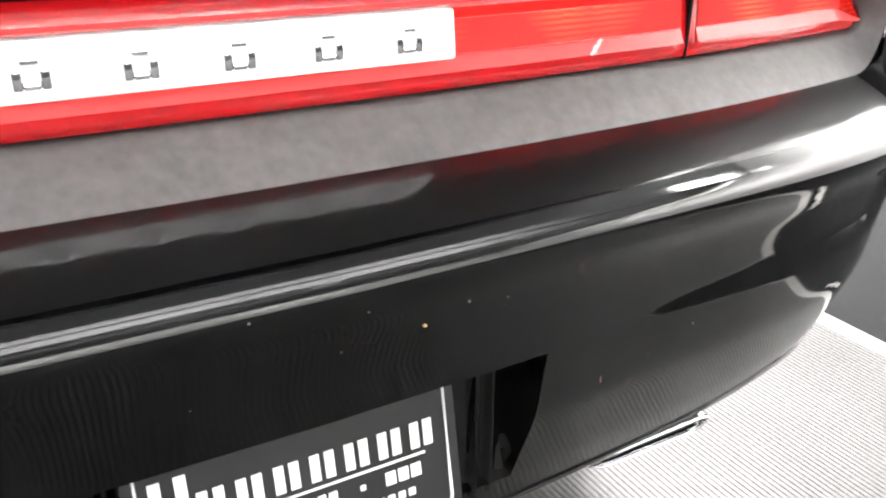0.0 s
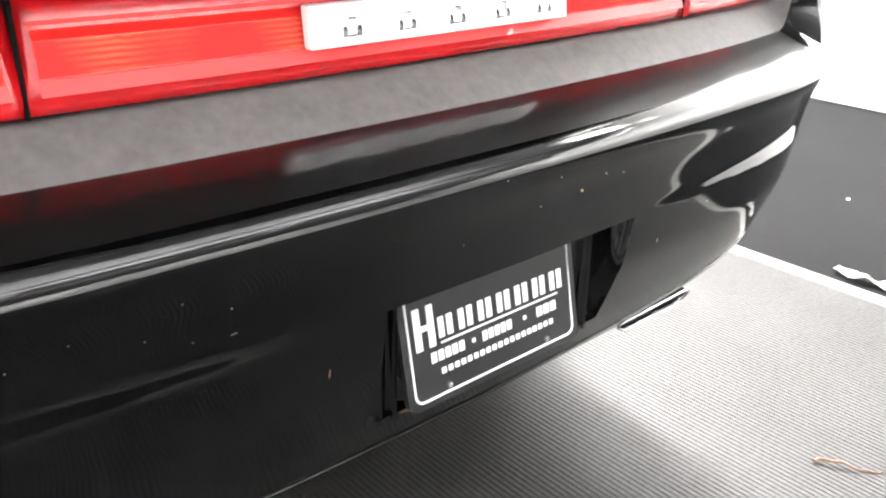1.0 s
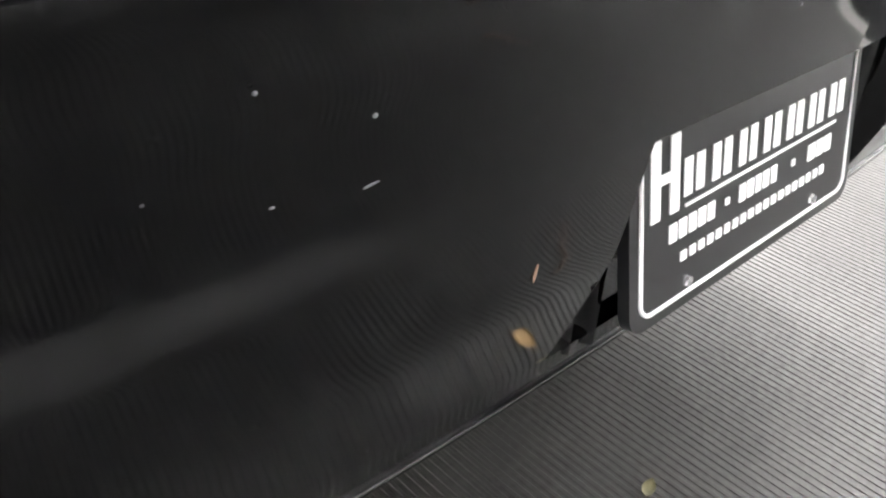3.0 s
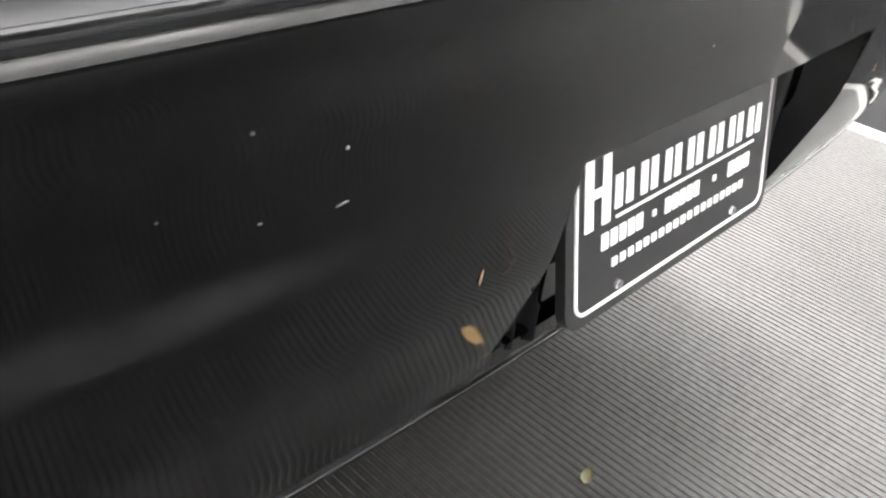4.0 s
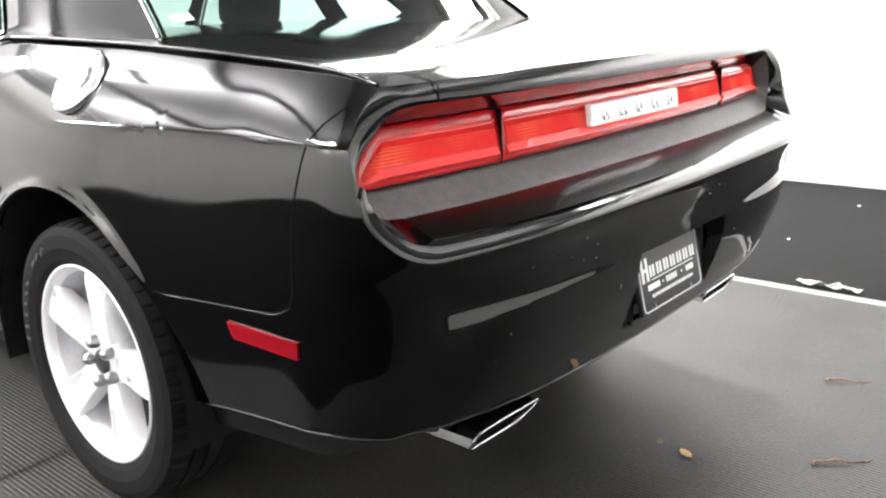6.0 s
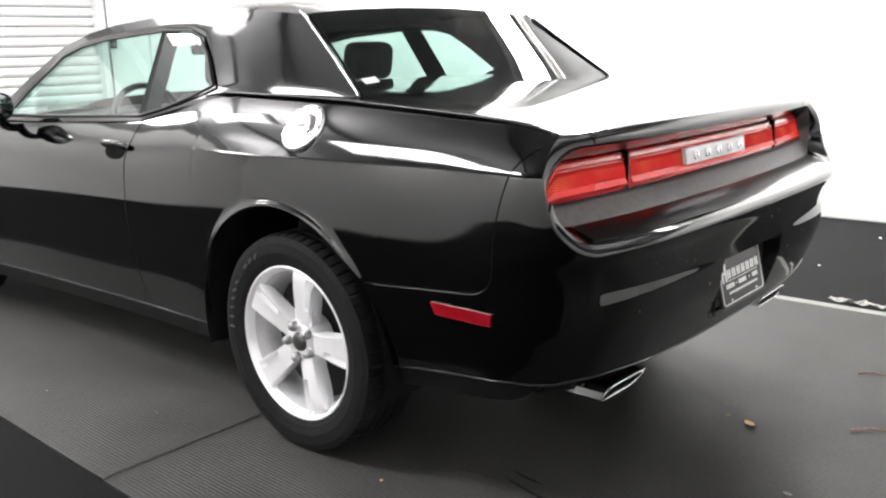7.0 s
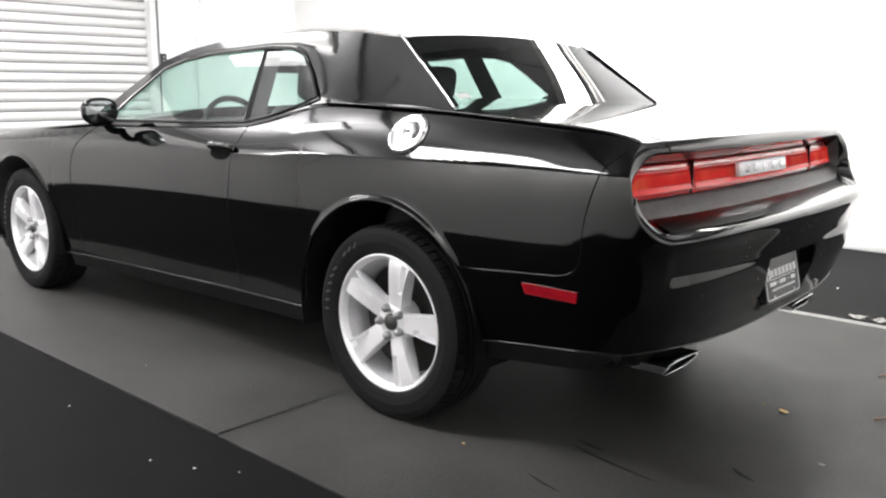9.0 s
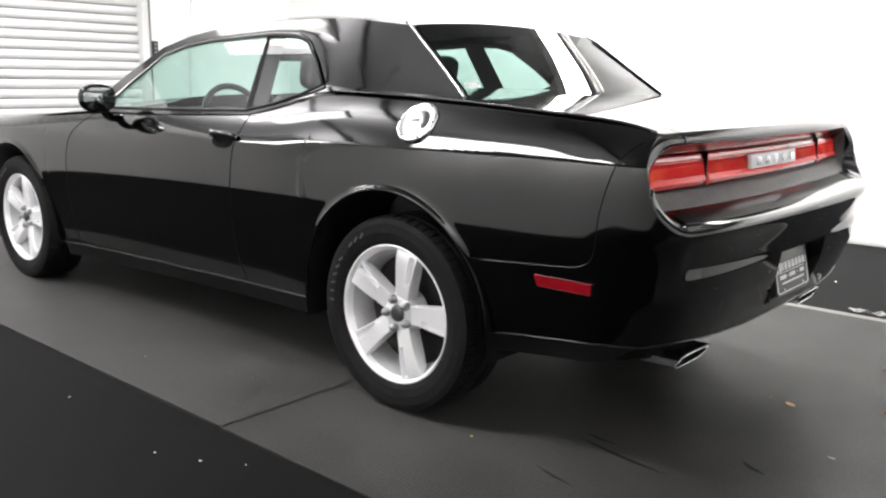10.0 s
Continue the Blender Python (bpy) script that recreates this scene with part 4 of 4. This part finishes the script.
for sign in (1, -1):
    # door handle: a bowl with a bar across it
    h = part_empty("door_handle", "glossy black pull handle over a round bowl")
    p, n = on_skin(0.97, 0.905, sign, 0.0008)
    turn = n.to_track_quat("X", "Z").to_matrix().to_4x4()
    place = Matrix.Translation(p) @ turn
    verts = []
    for r, x in ((1.0, 0.0), (0.9, 0.0012), (0.55, 0.0008), (0.0, 0.0003)):
        verts += [place @ Vector((x, 0.075 * r * math.cos(a), 0.034 * r * math.sin(a) - 0.006)) for a in np.linspace(0, 2 * math.pi, 32, endpoint=False)]
    put_mesh("handle_bowl", verts, grid_faces(4, 32, True), GAP, h)
    pts = [(0.002, -0.078, 0.012), (0.016, -0.070, 0.014), (0.026, -0.05, 0.014), (0.029, 0.0, 0.013), (0.026, 0.05, 0.012), (0.014, 0.082, 0.010), (0.002, 0.092, 0.008)]
    v, fc = tube([place @ Vector(q) for q in smooth_line(pts, 24)], 0.0125, 10)
    put_mesh("handle_bar", v, fc, PAINT, h)
    # mirror on its stalk
    m = part_empty("door_mirror", "black door mirror on a short stalk")
    bm = bmesh.new()
    bmesh.ops.create_uvsphere(bm, u_segments=32, v_segments=20, radius=1)
    for v in bm.verts:
        x, y, z = v.co
        k = 2.6
        d = (abs(x) ** k + abs(z) ** k) ** (1 / k) if (x or z) else 1
        r = math.hypot(x, z)
        sc = r / d if d > 1e-6 else 1
        v.co = Vector((0.085 * x * sc, (0.095 if y > 0 else 0.025) * y, 0.064 * z * sc))
    bmesh.ops.transform(bm, matrix=pose(-sign * 0.985, 1.83, 1.047, 0, 0, -sign * 8), verts=bm.verts)
    part("mirror_shell", bm, PAINT, m, sharp=80)
    verts = []
    for r, y in ((1.0, -0.026), (0.96, -0.0275), (0.0, -0.0275)):
        for a in np.linspace(0, 2 * math.pi, 40, endpoint=False):
            c, sn = math.cos(a), math.sin(a)
            q = 1 / (abs(c) ** 2.8 + abs(sn) ** 2.8) ** (1 / 2.8)
            verts.append(pose(-sign * 0.985, 1.83, 1.047, 0, 0, -sign * 8) @ Vector((0.072 * r * q * c, y, 0.052 * r * q * sn)))
    put_mesh("mirror_glass", verts, grid_faces(3, 40, True), MIRROR, m)
    v, fc = tube(smooth_line([(-sign * 0.955, 1.84, 0.995), (-sign * 0.935, 1.845, 0.965), (-sign * 0.90, 1.85, 0.952), (-sign * 0.84, 1.86, 0.95)], 12), 0.026, 10, flat=0.7)
    put_mesh("mirror_stalk", v, fc, PAINT, m)
    # exhaust tip: slanted rectangular chrome mouth
    e = part_empty("exhaust_tip", "slanted rectangular chrome exhaust tip")
    outer = [(-0.612, 0.341), (-0.598, 0.346), (-0.42, 0.338), (-0.408, 0.332), (-0.412, 0.322), (-0.445, 0.298), (-0.462, 0.293), (-0.612, 0.298), (-0.624, 0.306), (-0.624, 0.328)]
    cx = sum(p[0] for p in outer) / len(outer)
    cz = sum(p[1] for p in outer) / len(outer)

    def mouth_y(z):
        return -0.945 + (0.346 - z) * 0.55
    rings = []
    for grow, dy in ((1.0, 0.20), (1.0, 0.004), (0.99, 0.0), (0.955, 0.0), (0.94, 0.004), (0.93, 0.12)):
        gz = 1 - (1 - grow) * 3.4
        rings.append([(sign * (cx + (x - cx) * grow), mouth_y(z) + dy, cz + (z - cz) * gz) for x, z in outer])
    verts = [p for r in rings[:5] for p in r]
    put_mesh("tip_shell", verts, grid_faces(5, len(outer), True), CHROME, e, smooth=False)
    v, fc = tube([(x, y - 0.002, z) for x, y, z in rings[2]] + [rings[2][0]], 0.0032, 8)
    put_mesh("tip_rim", v, fc, SATIN, e, "polished bright rim")
    verts = [p for r in rings[4:] for p in r]
    n = len(outer)
    put_mesh("tip_inside", verts, grid_faces(2, n, True) + [tuple(range(n, 2 * n))], UNDER, e)

# bright trim round the rear window
for sign in (1, -1):
    line = [(sign * -(cabin_x(y, z) + 0.0), y, z + 0.002) for y, z in ((0.215, 1.357), (0.185, 1.345), (0.16, 1.325), (0.02, 1.221), (-0.10, 1.131), (-0.148, 1.095))]
    v, fc = tube(smooth_line(line, 20), 0.005, 8)
    put_mesh("window_trim", v, fc, CHROME, car, "thin bright trim beside the rear window")
    # black bar added for the dark reflection on the trim's inner face
    line = [(sign * -(cabin_x(y, z) - 0.012), y - 0.003, z + 0.006) for y, z in ((0.17, 1.335), (0.02, 1.221), (-0.10, 1.131), (-0.148, 1.095))]
    v, fc = tube(smooth_line(line, 20), 0.0045, 8)
    put_mesh("window_seal_or_shade", v, fc, GAP, car, "black rubber seal beside the rear window")
    line = [(sign * -(cabin_x(y, z) + 0.002), y, z) for y, z in DLO + DLO[:1]]
    v, fc = tube(line, 0.006, 6)
    put_mesh("window_seal_or_shade", v, fc, TRIM, car, "black rubber seal round the side window")

# ---- cabin inside ----
def seat(x, y, parent):
    s = part_empty("seat", "dark grey cloth bucket seat")
    bm = bmesh.new()
    box(bm, (x - 0.26, y - 0.05, 0.42), (x + 0.26, y + 0.48, 0.58), 0.06, 4)
    part("cushion", bm, SEAT, s)
    bm = bmesh.new()
    box(bm, (x - 0.25, y - 0.16, 0.55), (x + 0.25, y - 0.02, 1.09), 0.06, 4, Matrix.Rotation(radians(14), 4, "X"))
    part("backrest", bm, SEAT, s)
    bm = bmesh.new()
    box(bm, (x - 0.13, y - 0.24, 1.10), (x + 0.13, y - 0.13, 1.27), 0.045, 4, Matrix.Rotation(radians(10), 4, "X"))
    part("headrest", bm, SEAT, s)


seat(-0.37, 1.12, car)
seat(0.37, 1.12, car)
bm = bmesh.new()
box(bm, (-0.62, 0.25, 0.42), (0.62, 0.72, 0.60), 0.06, 4)
part("rear_bench", bm, SEAT, car)
bm = bmesh.new()
box(bm, (-0.62, 0.12, 0.55), (0.62, 0.28, 1.07), 0.06, 4, Matrix.Rotation(radians(16), 4, "X"))
part("rear_backrest", bm, SEAT, car)
boxed("parcel_shelf", (-0.66, -0.30, 1.035), (0.66, 0.22, 1.06), DASH, car, 0.01)
bm = bmesh.new()
box(bm, (-0.78, 1.75, 0.70), (0.78, 2.30, 0.99), 0.07, 4)
part("dashboard", bm, DASH, car)
v, fc = tube([(-0.37 + 0.185 * math.cos(a), 1.62 + 0.185 * math.sin(a) * 0.35, 0.92 + 0.185 * math.sin(a)) for a in np.linspace(0, 2 * math.pi, 40)], 0.015, 8)
put_mesh("steering_wheel", v, fc, DASH, car)
boxed("rear_view_mirror", (-0.13, 1.60, 1.235), (0.13, 1.63, 1.30), DASH, car, 0.012)
boxed("cabin_floor", (-0.74, 0.2, 0.36), (0.74, 2.4, 0.42), UNDER, car)
for sign in (1, -1):
    boxed("door_card", (min(sign * 0.80, sign * 0.76), 0.5, 0.42), (max(sign * 0.80, sign * 0.76), 2.2, 0.97), DASH, car, 0.01)
verts = []
for y, z in ((1.55, 1.325), (1.2, 1.355), (0.9, 1.37), (0.6, 1.37), (0.3, 1.345)):
    w = cabin_x(y, z) - 0.03
    verts += [(w * q, y, z + 0.045 * (1 - q * q)) for q in np.linspace(-1, 1, 13)]
put_mesh("headliner", verts, grid_faces(5, 13), SEAT, car)

# rolled edge where the quarter meets the deck: a bead added to catch a highlight line
line = [(-float(lines(y, EDGE_X)) - 0.001, y, float(lines(y, SHOULDER)) + 0.0008) for y in np.linspace(-0.905, 0.42, 60)]
v, fc = tube(line, 0.0042, 10)
put_mesh("shoulder_edge", v, fc, PAINT, car)


def tail_point(x, z):
    """A place on the bumper's face."""
    col = np.array(min((c for c in SKIN if c[1] < -0.95), key=lambda c: abs(c[0] + abs(x)))[2])
    k = int(np.argmin(np.abs(col[:, 2] - z)))
    return Vector((x, col[k, 1], z))


def flecks(name, places, mat, label):
    """Flecks stuck to the bumper's paint: x, height, half length, half width, lean in degrees."""
    bm = bmesh.new()
    for x, z, long, wide, lean in places:
        m = Matrix.Translation(tail_point(x, z)) @ Matrix.Rotation(radians(lean), 4, "Y") @ Matrix.Diagonal((long, 0.0006, wide, 1))
        bmesh.ops.create_icosphere(bm, subdivisions=1, radius=1, matrix=m)
    tagged(part(name, bm, mat, car, label), kind="stuff")


flecks("dust_specks", [(-0.393, 0.661, 0.0055, 0.0008, -8), (-0.477, 0.682, 0.0012, 0.0012, 0), (-0.397, 0.691, 0.0013, 0.0012, 0), (-0.434, 0.665, 0.0014, 0.0007, 0), (0.114, 0.718, 0.0015, 0.0013, 0),
                       (0.019, 0.736, 0.0016, 0.0008, 20), (-0.074, 0.752, 0.0012, 0.001, 0), (0.156, 0.71, 0.001, 0.001, 0), (0.001, 0.699, 0.001, 0.001, 0), (-0.117, 0.68, 0.0011, 0.001, 0),
                       (-0.446, 0.714, 0.0011, 0.0009, 0), (-0.539, 0.701, 0.0011, 0.0009, 0), (-0.587, 0.689, 0.001, 0.001, 0), (0.42, 0.60, 0.001, 0.001, 0), (0.47, 0.655, 0.0011, 0.001, 0)], MARK, "pale dust specks on the paint")
flecks("leaf_flecks", [(0.075, 0.703, 0.0026, 0.0018, 30)], LEAF, "tan flecks of leaf stuck to the paint")
flecks("brown_streaks", [(-0.288, 0.574, 0.0012, 0.0075, 8), (0.296, 0.569, 0.0010, 0.0065, -5), (-0.64, 0.577, 0.0012, 0.0030, -30)], TWIG, "thin brown streaks on the paint")

# ---- on the floor ----
def leaf(name, x, y, size, turn, mat, label, curl=0.25):
    outline = [(-1, 0), (-0.6, 0.42), (0, 0.55), (0.6, 0.38), (1, 0), (0.55, -0.4), (0, -0.5), (-0.6, -0.35)]
    verts = [(0, 0, 0.006)]
    for r in (0.5, 1.0):
        verts += [(size * r * a, size * r * b, 0.006 + size * curl * r * (a * a * 0.5 + b * b * 1.2)) for a, b in outline]
    faces = [(0, 1 + k, 1 + (k + 1) % 8) for k in range(8)] + [(1 + k, 9 + k, 9 + (k + 1) % 8, 1 + (k + 1) % 8) for k in range(8)]
    n = len(verts)
    verts += [(a, b, c - 0.0012) for a, b, c in verts]
    faces += [tuple(n + j for j in reversed(f)) for f in faces]
    faces += [(9 + k, 9 + (k + 1) % 8, n + 9 + (k + 1) % 8, n + 9 + k) for k in range(8)]
    ob = put_mesh(name, verts, faces, mat)
    ob.matrix_world = pose(x, y, 0, 0, 0, turn)
    return tagged(ob, label, "leaf", "leaves on the matting")


leaf("dry_leaf", 0.110, -1.042, 0.024, 60, LEAF, "small tan dry leaf lying on the matting", 0.15)
leaf("curled_leaf", 0.126, -0.962, 0.016, 20, LEAF_DARK, "small dark curled leaf on the matting", 0.6)
leaf("leaf_scrap", -0.264, -1.300, 0.014, 80, TAPE, "pale scrap of leaf on the matting", 0.3)


def twig(x, y, length, turn, label):
    pts = [(length * (t - 0.5), 0.006 * math.sin(7 * t) + 0.004 * math.sin(19 * t), 0.006 + 0.004 * math.sin(5 * t)) for t in np.linspace(0, 1, 14)]
    v, f = tube(pts, 0.0035, 6, lambda t: 1.1 - 0.7 * t)
    ob = put_mesh("twig", v, f, TWIG)
    ob.matrix_world = pose(x, y, 0, 0, 0, turn)
    return tagged(ob, label, "twig", "twigs on the matting")


twig(0.80, -1.24, 0.13, -55, "thin reddish dry twig on the matting")
twig(0.30, -1.37, 0.16, -45, "thin reddish dry twig on the matting")


def crumb(x, y, size, mat, label):
    bm = bmesh.new()
    bmesh.ops.create_icosphere(bm, subdivisions=1, radius=size)
    for v in bm.verts:
        v.co = v.co * random.uniform(0.6, 1.2)
        v.co.z = v.co.z * 0.5 + size * 0.35
    ob = part("crumb", bm, mat, smooth=False)
    ob.matrix_world = pose(x, y, -0.004 if (x < MAT_L or x > MAT_R + 0.06) else 0.003, 0, 0, random.uniform(0, 360))
    return tagged(ob, label, "debris", "crumbs on the floor")


PALE, BROWN = "small pale crumb of grit on the dark floor", "small brown crumb of leaf on the matting"
for x, y, size, mat, label in ((3.204, -0.614, 0.016, WHITE_INK, PALE), (2.328, -0.534, 0.011, WHITE_INK, PALE), (-1.597, 0.146, 0.008, WHITE_INK, PALE),
                               (-1.66, 0.30, 0.007, WHITE_INK, PALE), (-1.62, 0.95, 0.007, WHITE_INK, PALE), (-1.52, 0.02, 0.006, WHITE_INK, PALE), (-0.9, -0.36, 0.009, LEAF, BROWN),
                               (-1.2, 1.15, 0.008, LEAF, BROWN), (-1.05, 0.62, 0.006, LEAF, BROWN)):
    crumb(x, y, size * 0.65, mat, label)


def crumpled_film():
    """A torn strip of crumpled plastic film beside the tape."""
    verts, n, m = [], 26, 6
    for i in range(n):
        for j in range(m):
            x, y = 1.665 + 0.038 * j / (m - 1), -0.79 - 0.25 * i / (n - 1)
            q = Vector((x * 34, y * 26, 0))
            edge = 0.02 * noise.noise(Vector((0, y * 30, j)))
            verts.append((x + edge, y + 0.01 * noise.noise(q * 1.7), 0.002 + 0.022 * max(0, noise.noise(q) + 0.25)))
    ob = put_mesh("crumpled_film", verts, grid_faces(n, m), FILM, smooth=False)
    mod = ob.modifiers.new("thick", "SOLIDIFY")
    mod.thickness = 0.0012
    return tagged(ob, "crumpled strip of pale plastic film on the dark floor", "litter")


crumpled_film()


def scuff(x, y, length, width, turn):
    pts = [(length * (t - 0.5), width * 0.6 * math.sin(3 * t)) for t in np.linspace(0, 1, 12)]
    verts = []
    for i, (a, b) in enumerate(pts):
        w = width * math.sin(math.pi * (i + 0.3) / 11.6)
        verts += [(a, b - w / 2, 0.0034), (a, b + w / 2, 0.0024)]
    ob = put_mesh("scuff_mark", verts, grid_faces(12, 2), SCUFF)
    ob.matrix_world = pose(x, y, 0, 0, 0, turn)
    return tagged(ob, "dark scuff mark on the rubber matting", "mark", "scuffs on the matting", "structure")


for q in ((-0.69, -0.80, 0.34, 0.014, 80), (-0.62, -0.68, 0.12, 0.010, 82), (-0.49, -1.14, 0.10, 0.016, 60), (-0.95, -0.72, 0.16, 0.010, 75)):
    scuff(*q)

# ---- on the far wall ----
w = empty("wall_switch", "small dark control box beside the roller door", "switch box", at=(1.955, Y1, 1.42))
boxed("box_body", (-0.035, -0.05, -0.075), (0.035, 0, 0.075), TRIM, w, 0.006)
for dz in (-0.04, 0, 0.04):
    boxed("button", (-0.014, -0.058, dz - 0.012), (0.014, -0.049, dz + 0.012), BEAM, w, 0.003)
v, f = tube(smooth_line([(2.48, Y1 - 0.02, 3.3), (2.45, Y1 - 0.03, 2.4), (2.40, Y1 - 0.03, 1.85), (2.37, Y1 - 0.03, 1.6), (2.36, Y1 - 0.02, 0.4)], 30), 0.008, 6)
tagged(put_mesh("cable", v, f, SHUTTER), "grey cable hanging down the white wall", "cable")
